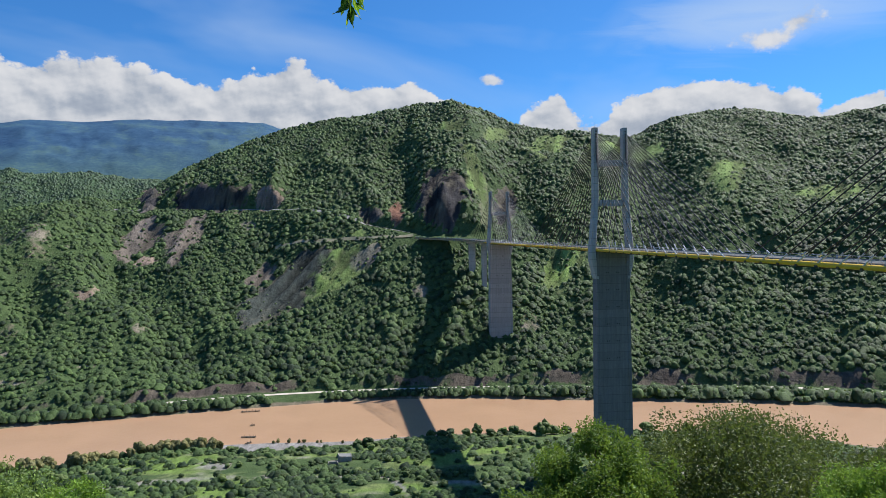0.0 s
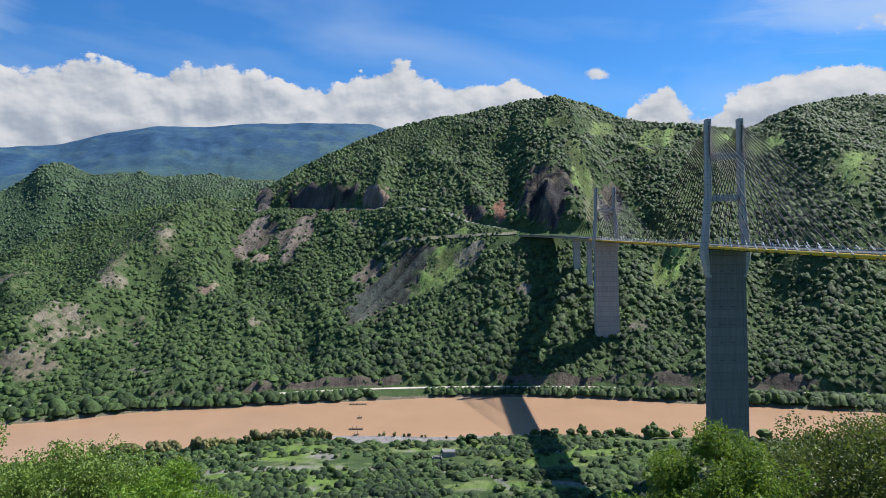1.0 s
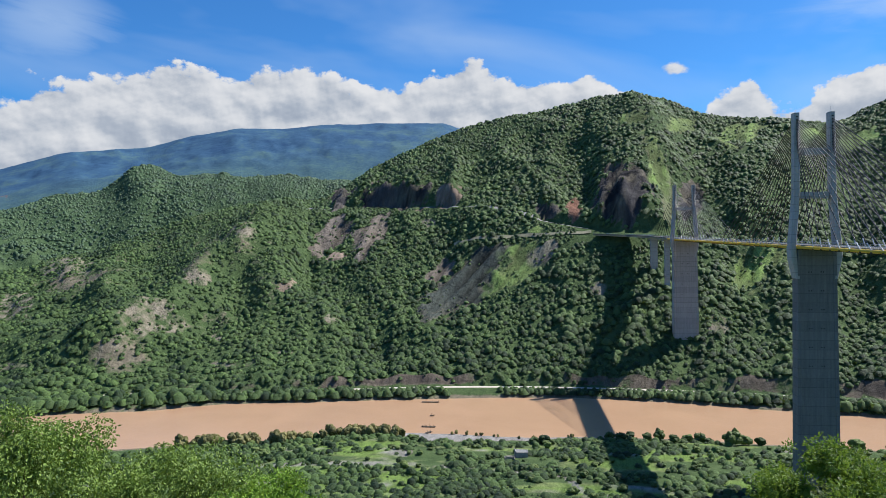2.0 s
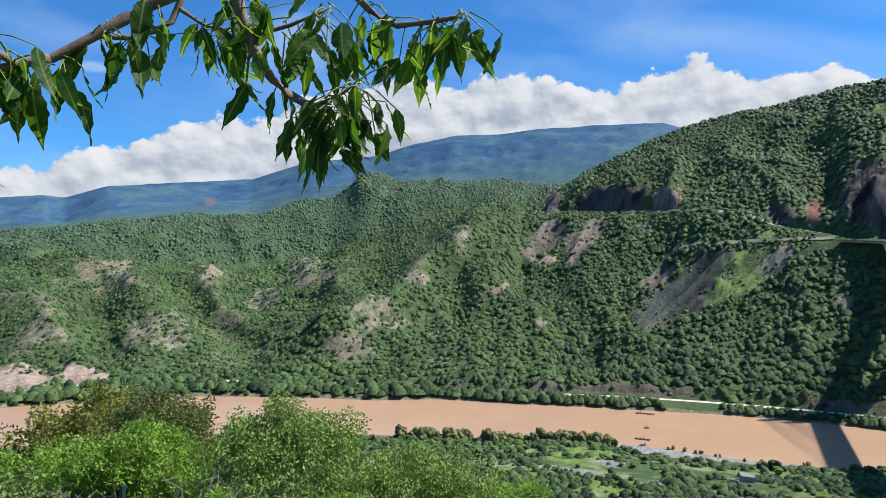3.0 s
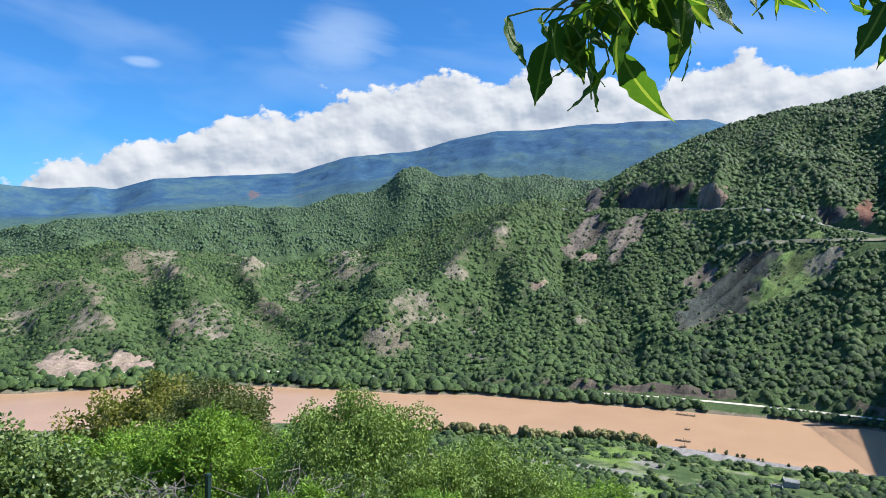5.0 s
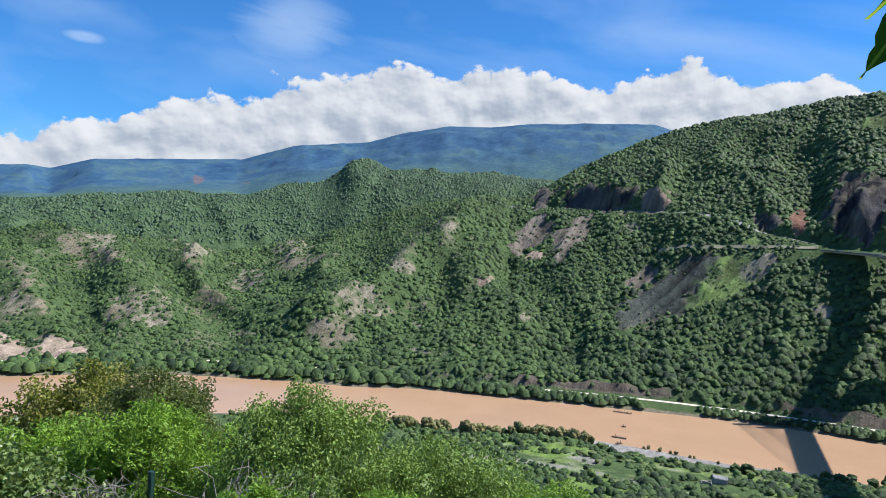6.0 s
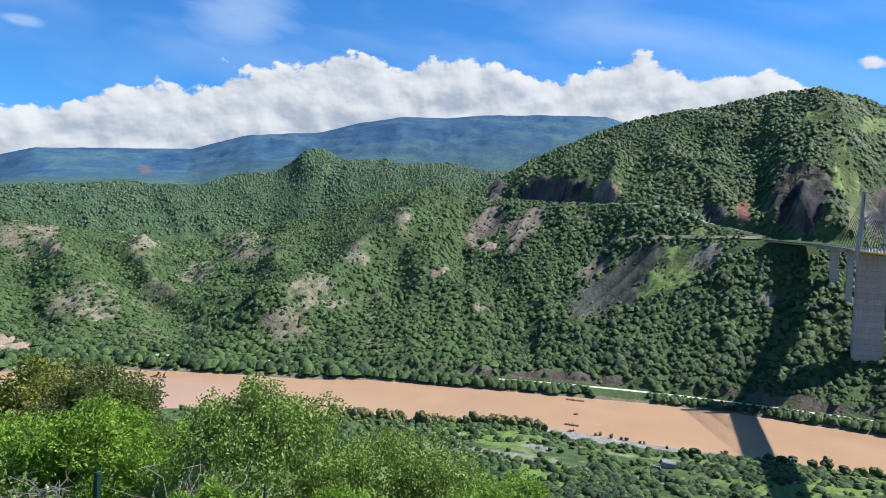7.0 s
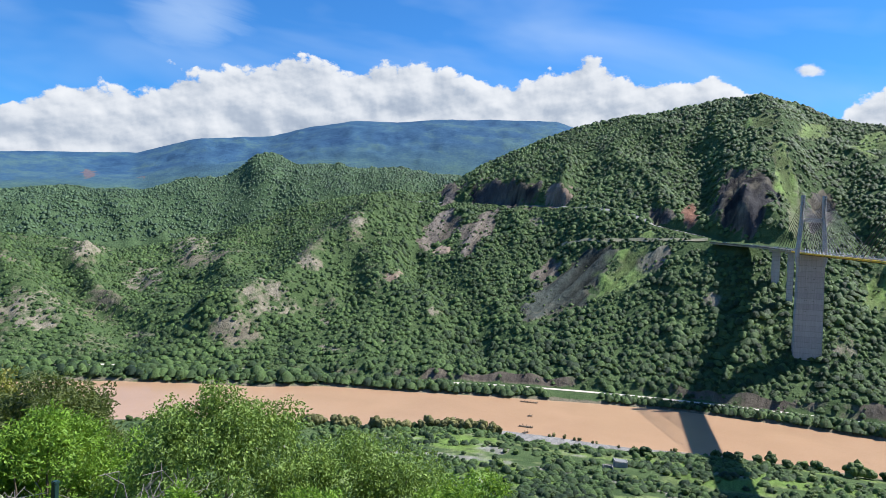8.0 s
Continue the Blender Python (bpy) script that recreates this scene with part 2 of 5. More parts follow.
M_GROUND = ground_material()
M_WATER = water_material()
M_WOOD_A = leafage("forest_leaves", (0.013, 0.032, 0.016), (0.116, 0.190, 0.054), 1.1, 0.24, bump=1.0, dist=0.9, stands=True)
# bluer and flatter than the near woods: haze put into the base colour
M_WOOD_HAZED = leafage("hazed_forest_leaves", (0.022, 0.047, 0.032), (0.096, 0.155, 0.072), 0.35, 0.1, bump=0.8, dist=1.2, stands=True)
M_SHRUB = leafage("riverside_leaves", (0.022, 0.045, 0.016), (0.160, 0.215, 0.060), 0.8, 0.2, per_object=True, bump=1.0, dist=0.5)
M_REED = leafage("reed_leaves", (0.080, 0.085, 0.030), (0.290, 0.270, 0.110), 0.8, 0.3, per_object=True, through=(0.50, 0.42, 0.10))
def concrete(name, dark, light, lift):
    """Cast concrete: each pour its own tone, dark joints between pours, streaks and pores."""
    m = bpy.data.materials.new(name)
    nt = tree(m)
    vec = obj_coord(nt)
    z = mth(nt, "DIVIDE", nd(nt, "ShaderNodeSeparateXYZ", {0: vec}).outputs[2], lift)
    step = mth(nt, "FLOOR", z)
    tone = nd(nt, "ShaderNodeTexWhiteNoise", {"W": step}, noise_dimensions="1D").outputs[0]
    joint = mth(nt, "LESS_THAN", mth(nt, "FRACT", z), 0.05)
    runs = noise_tex(nt, nd(nt, "ShaderNodeVectorMath", {0: vec, 1: (0.9, 0.9, 0.05)}, operation="MULTIPLY").outputs[0], 1.0, 6.0, 0.65)
    pores = noise_tex(nt, vec, 0.8, 5.0, 0.7)
    f = mth(nt, "ADD", mth(nt, "MULTIPLY", tone, 0.13), mth(nt, "ADD", mth(nt, "MULTIPLY", runs, 0.62), mth(nt, "MULTIPLY", pores, 0.35)))
    col = mixc(nt, mth(nt, "MULTIPLY", joint, 0.45), ramp(nt, f, [(0.3, tuple(0.88 * c for c in dark)), (0.75, tuple(0.88 * c for c in light))]), (0.05, 0.05, 0.05))
    finish(nt, nd(nt, "ShaderNodeBsdfPrincipled", {"Base Color": col, "Roughness": 0.85, "Normal": bumped(nt, mth(nt, "SUBTRACT", pores, joint), 0.4, 0.08)}).outputs[0])
    return m


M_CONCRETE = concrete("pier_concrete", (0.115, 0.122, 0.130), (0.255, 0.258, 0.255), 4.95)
# the pier concrete again, lightened in colour to the far pier's brightness
M_PIER_LIGHTENED = concrete("lightened_pier_concrete", (0.26, 0.26, 0.255), (0.46, 0.455, 0.44), 4.95)
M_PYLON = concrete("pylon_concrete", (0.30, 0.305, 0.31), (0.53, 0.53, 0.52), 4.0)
M_YELLOW = plain("yellow_steel", (0.78, 0.48, 0.012), (0.88, 0.58, 0.025), 0.3, 0.45, bump=0.05)
M_UNDER = plain("girder_soffit", (0.06, 0.055, 0.045), (0.11, 0.10, 0.08), 0.3, 0.7)
M_ASPHALT = plain("asphalt", (0.05, 0.05, 0.05), (0.085, 0.083, 0.08), 0.4, 0.9)
M_HIGHWAY = plain("worn_highway", (0.22, 0.215, 0.205), (0.33, 0.325, 0.31), 0.4, 0.9)
M_KERB = plain("parapet_concrete", (0.24, 0.205, 0.18), (0.36, 0.31, 0.28), 0.5, 0.85)
M_WHITE = plain("white_steel", (0.62, 0.63, 0.63), (0.75, 0.75, 0.74), 0.8, 0.5, bump=0.05)
M_CABLE = plain("cable_sheath", (0.012, 0.013, 0.014), (0.024, 0.025, 0.027), 1.0, 0.5, bump=0.0)
# near-black colour that stands for the shade inside holes and recesses
M_HOLE_SHADE = plain("hole_shade", (0.02, 0.02, 0.022), (0.035, 0.035, 0.036), 2.0, 0.9)
M_DIRT = plain("pale_dirt_road", (0.52, 0.46, 0.38), (0.68, 0.62, 0.52), 0.15, 0.95, bump=0.5, dist=0.08)
M_TRACK = plain("grassy_track", (0.20, 0.20, 0.11), (0.34, 0.31, 0.21), 0.2, 0.95, bump=0.4, dist=0.06)
M_BARK = plain("bark", (0.10, 0.075, 0.05), (0.22, 0.17, 0.12), 6.0, 0.9, bump=0.6, dist=0.01, stretch=(1, 1, 0.3))


# ---------------------------------------------------------------- mesh helpers
def mesh_of(name, verts, faces, mat=None, smooth=False):
    me = bpy.data.meshes.new(name)
    me.from_pydata([tuple(v) for v in verts], [], [tuple(f) for f in faces])
    if smooth:
        me.polygons.foreach_set("use_smooth", [True] * len(me.polygons))
    if mat:
        me.materials.append(mat)
    return me


def fast_mesh(name, V, F, mat, smooth=True):
    """A mesh from arrays of corners and triangles or quads."""
    me = bpy.data.meshes.new(name)
    k = F.shape[1]
    me.vertices.add(len(V))
    me.vertices.foreach_set("co", np.ascontiguousarray(V, np.float32).ravel())
    me.loops.add(F.size)
    me.loops.foreach_set("vertex_index", np.ascontiguousarray(F, np.int32).ravel())
    me.polygons.add(len(F))
    me.polygons.foreach_set("loop_start", np.arange(0, F.size, k, dtype=np.int32))
    me.polygons.foreach_set("use_smooth", np.broadcast_to(np.asarray(smooth), len(F)).copy())
    me.update(calc_edges=True)
    me.materials.append(mat)
    return me


def part(name, bm, material, parent=None, label="", smooth=False):
    me = bpy.data.meshes.new(name)
    bm.to_mesh(me)
    bm.free()
    me.materials.append(material)
    if smooth:
        me.polygons.foreach_set("use_smooth", [True] * len(me.polygons))
    ob = new(name, me)
    ob.parent = parent
    if label:
        ob["label"] = label
    return ob


def add_box(bm, size, m=Matrix(), bevel=0.0):
    made = bmesh.ops.create_cube(bm, size=1.0, matrix=m @ Matrix.Diagonal((*size, 1)))
    if bevel:
        edges = list({e for v in made["verts"] for e in v.link_edges})
        bmesh.ops.bevel(bm, geom=edges, offset=bevel, segments=2, affect="EDGES")


def tube(bm, a, b, r0, r1, sides=6):
    """A tapered rod from a to b."""
    a, b = Vector(a), Vector(b)
    m = Matrix.Translation((a + b) / 2) @ (b - a).to_track_quat("Z", "Y").to_matrix().to_4x4()
    bmesh.ops.create_cone(bm, cap_ends=True, segments=sides, radius1=r0, radius2=r1, depth=(b - a).length, matrix=m)


def loft(bm, rings):
    """Skin closed rings of equal length, capped."""
    vs = [[bm.verts.new(p) for p in ring] for ring in rings]
    n = len(vs[0])
    for a, b in zip(vs, vs[1:]):
        for i in range(n):
            bm.faces.new((a[i], a[(i + 1) % n], b[(i + 1) % n], b[i]))
    bm.faces.new(vs[0][::-1])
    bm.faces.new(vs[-1])


# ---------------------------------------------------------------- the ground, by bearing from the lookout and distance
def knots(pairs, b):
    return np.interp(b, [p[0] for p in pairs], [p[1] for p in pairs])


def rise_z(e, r):
    return EYE + r * np.tan(np.radians(e))


def fbm(x, y, seed, octaves=5, gain=0.5, ridged=False):
    """Value noise on a lattice, summed over octaves; about -1 to 1 (ridged: 0 to 1)."""
    out, amp, tot = np.zeros_like(x), 1.0, 0.0
    for o in range(octaves):
        tab = np.random.RandomState(seed + o).rand(256, 256) * 2 - 1
        xi, yi = np.floor(x).astype(int), np.floor(y).astype(int)
        fx, fy = x - xi, y - yi
        fx, fy = fx ** 3 * (fx * (fx * 6 - 15) + 10), fy ** 3 * (fy * (fy * 6 - 15) + 10)
        t = lambda i, j: tab[(xi + i) % 256, (yi + j) % 256]
        v = (t(0, 0) * (1 - fx) + t(1, 0) * fx) * (1 - fy) + (t(0, 1) * (1 - fx) + t(1, 1) * fx) * fy
        out += amp * ((1 - 2 * np.abs(v)) if ridged else v)
        tot += amp
        amp *= gain
        x, y = x * 2.03 + 17.3, y * 2.03 + 5.1
    return out / tot


NEAR_SHORE = [(-90, 640), (-70, 585), (-47, 549), (-35, 522), (-28, 512), (-23, 521), (-18, 519), (-14, 514), (-10, 506), (-7, 503), (-4, 508), (5, 517), (10, 522), (22, 548), (32, 545), (50, 600), (80, 760)]
FAR_SHORE = [(-90, 830), (-65, 720), (-51, 698), (-37, 645), (-32, 648), (-25, 632), (-17, 628), (-4, 637), (10, 630), (18, 638), (26, 659), (32, 678), (50, 760), (80, 940)]
ROAD = [(-90, 900), (-64, 757), (-58, 765), (-50, 745), (-39, 699), (-30, 662), (-22, 652), (-15, 653), (-6, 652), (3, 655), (12, 663), (20, 682), (26, 704), (32, 718), (50, 800), (80, 980)]
BAR = [(-27, 0), (-24, 4), (-21, 8), (-18, 16), (-15, 29), (-12, 25), (-9, 18), (-7, 14), (-4, 7), (-1, 3), (2, 0)]   # width of the gravel bar on the near shore
BENCH_R = [(-70, 1000), (-40, 1000), (-30, 1080), (-25, 1170), (-18, 1080), (-13, 1000), (-8, 930), (-4, 885), (0, 850), (3, 850), (6, 880), (15, 950), (40, 1000)]
BENCH_E = [(-66, -5.0), (-54, -3.6), (-46, -4.2), (-38, -2.0), (-33, 0.4), (-28, 2.4), (-24.5, 3.2), (-18, 3.2), (-13, 3.2), (-8, 2.3), (-4, 1.5), (-1, 0.95), (3, 0.8), (8, 1.4), (15, 2.0), (33, 2.2)]
CUT = [(-23.5, 0), (-22.6, 16), (-21.6, 10), (-20.5, 26), (-18, 32), (-15.5, 24), (-13.6, 26), (-12.4, 6), (-11, 0), (-6.8, 0), (-6, 14), (-3.6, 18), (-2.6, 16), (-1.5, 34), (0.5, 48), (2.2, 40), (3.2, 14), (4.2, 0)]
CREST_R = [(-66, 1300), (-55, 1280), (-47, 1300), (-40, 1300), (-30, 1290), (-24, 1300), (-20, 1290), (-10, 1320), (1, 1330), (10, 1330), (15, 1400), (18, 1480), (33, 1520)]
CREST_E = [(-66, -1.4), (-60, 0.0), (-54, -0.6), (-47.5, -1.4), (-40.4, 0.1), (-35, 2.4), (-31, 3.5), (-26, 3.9), (-23.9, 3.9), (-22.4, 4.7), (-20, 6.4), (-16.2, 8.1), (-12.7, 9.6), (-6.5, 10.8), (-1.9, 11.5),
           (0.9, 11.7), (3.7, 11.0), (5.5, 10.2), (10, 9.1), (14.5, 8.5), (15.9, 8.7), (18.2, 9.8), (22.7, 10.1), (28, 9.0), (32.4, 9.3), (45, 8.0)]
KNOB_E = [(-70, 0.4), (-66, 0.8), (-62.6, 1.8), (-57, 2.6), (-51, 3.35), (-46, 2.8), (-40.4, 4.3), (-38, 5.6), (-36.8, 5.8), (-35, 5.2), (-33, 5.4), (-30, 5.2), (-26.6, 5.6), (-24, 4.9), (-15, 4.5), (30, 4.0)]
FAR_E = [(-75, 3.8), (-66, 4.1), (-64, 4.0), (-61.2, 4.35), (-59.7, 4.2), (-57, 5.15), (-46.7, 5.95), (-43, 7.2), (-42, 7.45), (-37, 8.0), (-33.6, 9.05), (-30.5, 9.7), (-27, 9.75), (-24, 10.1),
         (-19.5, 10.25), (-14.1, 10.3), (-11.6, 9.4), (0, 8.0), (40, 7.0)]
# patches of open ground, placed to fit the camera's view: bearing, rise, half width, half height, lean, kind
# rock is darkened in colour for the shade on its faces
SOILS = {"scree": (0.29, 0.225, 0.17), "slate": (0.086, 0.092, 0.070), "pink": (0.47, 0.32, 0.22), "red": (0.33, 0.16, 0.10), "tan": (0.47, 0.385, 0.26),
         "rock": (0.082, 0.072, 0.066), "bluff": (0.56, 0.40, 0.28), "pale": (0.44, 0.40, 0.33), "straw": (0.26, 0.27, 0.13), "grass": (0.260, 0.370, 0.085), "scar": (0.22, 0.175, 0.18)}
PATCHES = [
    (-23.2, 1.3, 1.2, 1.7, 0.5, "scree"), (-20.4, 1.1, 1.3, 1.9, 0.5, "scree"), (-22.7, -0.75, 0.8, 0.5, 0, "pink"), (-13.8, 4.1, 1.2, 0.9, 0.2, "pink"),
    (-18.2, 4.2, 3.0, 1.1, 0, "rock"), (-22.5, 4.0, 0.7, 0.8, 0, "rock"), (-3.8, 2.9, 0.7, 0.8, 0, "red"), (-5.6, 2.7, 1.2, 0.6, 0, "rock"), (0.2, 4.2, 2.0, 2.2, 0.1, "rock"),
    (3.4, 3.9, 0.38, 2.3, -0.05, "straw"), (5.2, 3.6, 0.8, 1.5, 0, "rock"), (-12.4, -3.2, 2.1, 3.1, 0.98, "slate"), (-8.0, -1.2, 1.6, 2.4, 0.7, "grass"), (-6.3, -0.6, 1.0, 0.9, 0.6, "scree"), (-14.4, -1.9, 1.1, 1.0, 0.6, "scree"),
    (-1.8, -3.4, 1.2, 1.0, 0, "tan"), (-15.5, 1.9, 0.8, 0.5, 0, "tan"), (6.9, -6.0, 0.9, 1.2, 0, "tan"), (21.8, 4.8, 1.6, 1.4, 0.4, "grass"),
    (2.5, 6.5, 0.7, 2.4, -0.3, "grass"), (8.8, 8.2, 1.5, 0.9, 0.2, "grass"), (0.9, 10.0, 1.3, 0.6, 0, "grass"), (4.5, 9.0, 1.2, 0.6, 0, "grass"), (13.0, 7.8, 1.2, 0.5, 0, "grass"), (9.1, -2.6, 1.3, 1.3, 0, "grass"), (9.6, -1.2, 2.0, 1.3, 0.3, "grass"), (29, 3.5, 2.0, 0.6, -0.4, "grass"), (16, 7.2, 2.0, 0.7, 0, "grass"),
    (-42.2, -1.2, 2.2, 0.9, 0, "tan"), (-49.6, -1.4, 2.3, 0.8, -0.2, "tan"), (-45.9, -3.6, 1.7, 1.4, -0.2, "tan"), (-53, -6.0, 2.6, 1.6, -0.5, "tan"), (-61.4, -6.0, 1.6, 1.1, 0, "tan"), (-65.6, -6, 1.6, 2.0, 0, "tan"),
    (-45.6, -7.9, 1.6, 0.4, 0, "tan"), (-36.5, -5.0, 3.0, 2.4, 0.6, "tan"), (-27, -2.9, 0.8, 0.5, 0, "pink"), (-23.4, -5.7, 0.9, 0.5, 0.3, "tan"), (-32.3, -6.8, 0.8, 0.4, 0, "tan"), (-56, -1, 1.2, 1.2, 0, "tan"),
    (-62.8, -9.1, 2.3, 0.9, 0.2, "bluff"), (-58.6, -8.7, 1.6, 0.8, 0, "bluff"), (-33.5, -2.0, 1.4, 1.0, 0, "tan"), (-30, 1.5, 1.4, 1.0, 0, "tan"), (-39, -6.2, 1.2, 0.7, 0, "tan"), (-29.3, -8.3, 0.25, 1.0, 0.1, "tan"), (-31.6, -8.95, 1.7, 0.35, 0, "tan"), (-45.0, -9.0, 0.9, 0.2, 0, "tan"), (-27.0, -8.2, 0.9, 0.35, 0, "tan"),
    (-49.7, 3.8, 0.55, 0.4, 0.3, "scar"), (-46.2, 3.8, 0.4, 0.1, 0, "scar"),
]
# spurs (+) and gullies (-), drawn to fit the camera's view: height, half width, and the line as bearing and rise
SPURS = [
    (20, 42, [(-26.6, 3.4), (-29.3, 1.0), (-33.0, -2.2), (-36.1, -5.0), (-39.8, -7.0)]), (15, 30, [(-40.3, -1.2), (-39.8, -3.2), (-40.3, -5.4)]),
    (17, 34, [(-49.6, -1.7), (-46.5, -2.7), (-44.5, -4.3), (-43.2, -6.3)]), (16, 34, [(-54.9, -1.4), (-53.7, -4.4), (-50.8, -7.0)]),
    (16, 36, [(-62.1, -2.8), (-61.4, -5.8), (-63.8, -9.2)]), (13, 30, [(-25.7, 2.2), (-27.0, -0.3), (-26.8, -3.0), (-23.4, -5.5)]),
    (-13, 32, [(-51.2, -3.1), (-48.7, -6.2), (-46.5, -8.5)]), (-13, 34, [(-57.7, -2.2), (-56.9, -6.4), (-56.4, -8.5)]), (-12, 30, [(-43.9, -1.5), (-42.3, -5.0), (-42.0, -7.2)]),
    (-13, 34, [(-24.3, -1.2), (-22.1, -4.8), (-18.6, -8.0)]), (-11, 26, [(-30.2, -1.3), (-30.6, -4.9), (-32.9, -6.3)]),
    (15, 30, [(0.9, 11.0), (2.5, 8.6), (3.0, 6.6)]), (-17, 34, [(-4.2, 8.2), (-2.9, 6.4), (-3.4, 4.4)]), (14, 44, [(10.0, 8.4), (9.9, 4.8), (10.3, 0.7), (11.3, -3.8)]),
    (18, 48, [(18.2, 8.6), (20.6, 5.7), (22.5, 2.6), (20.5, -1.6)]), (-18, 42, [(16.3, 5.9), (16.5, 1.4), (16.0, -3.8)]), (-16, 46, [(26.2, 7.0), (27.4, 2.9), (25.6, -2.0)]), (-12, 34, [(6.6, 6.0), (6.9, 2.6), (8.0, -1.0)]),
]
FLAT_Y = 8.0


def section(b):
    """Distances and heights of the ground along one bearing."""
    ns, fs, rd = knots(NEAR_SHORE, b), knots(FAR_SHORE, b), knots(ROAD, b)
    br, be, cut = knots(BENCH_R, b), knots(BENCH_E, b), knots(CUT, b)
    cr, ce = knots(CREST_R, b), knots(CREST_E, b)
    bar = knots(BAR, b)
    bz, cz = rise_z(be, br), rise_z(ce, cr)
    rk = 2000.0
    step = 9.0 + 8.0 * min(1, max(0, (b + 36) / 10)) * (0.6 + 0.4 * math.sin(b * 1.7) * math.sin(b * 0.63 + 1))
    cutting = 7.0 * min(1, max(0, (b - 3) / 6))
    step += cutting
    kz = rise_z(knots(KNOB_E, b), rk)
    rf = 4450.0
    fz = rise_z(knots(FAR_E, b), rf)
    rows = [(0, 134.35), (2.2, 134.35), (4.5, 133.6), (8, 131.6), (14, 127.0), (30, 116), (80, 84), (180, 38), (260, 17), (330, FLAT_Y + 1), (ns - 70, FLAT_Y - 1), (ns - max(25, bar + 10), 4.0), (ns - max(9, bar), 1.4), (ns, 0.0), (ns + 12, -2.0),
            (fs - 8, -2.0), (fs, 0.0), (fs + 5, 3.0), (rd - 5, 6.0), (rd + 4.5, 6.0), (rd + 6, 7.0), (rd + 9 + cutting, step)]
    for s in (0.2, 0.4, 0.6, 0.8):
        rows.append((rd + 9 + cutting + s * (br - 16 - cutting - rd), step + (bz - step) * s ** 1.22))
    rows += [(br - 7, bz), (br + 7, bz), (br + 9 + cut * 0.45, bz + cut * 1.0 + 1)]
    r0, z0 = rows[-1]
    for s in (0.25, 0.5, 0.75):
        rows.append((r0 + s * (cr - r0), z0 + (cz - z0) * s ** 0.92))
    rows += [(cr, cz), (cr + 60, cz - 8), (cr + 320, min(cz - 60, kz - 50)), (rk - 150, kz - 25), (rk, kz), (rk + 120, kz - 12), (rk + 500, kz - 45),
             (3100, rise_z(knots(KNOB_E, b) * 0.5 + knots(FAR_E, b) * 0.18, 3100)), (rf - 550, fz - 190), (rf, fz), (rf + 150, fz - 30), (4900, fz - 160)]
    return np.array(rows).T


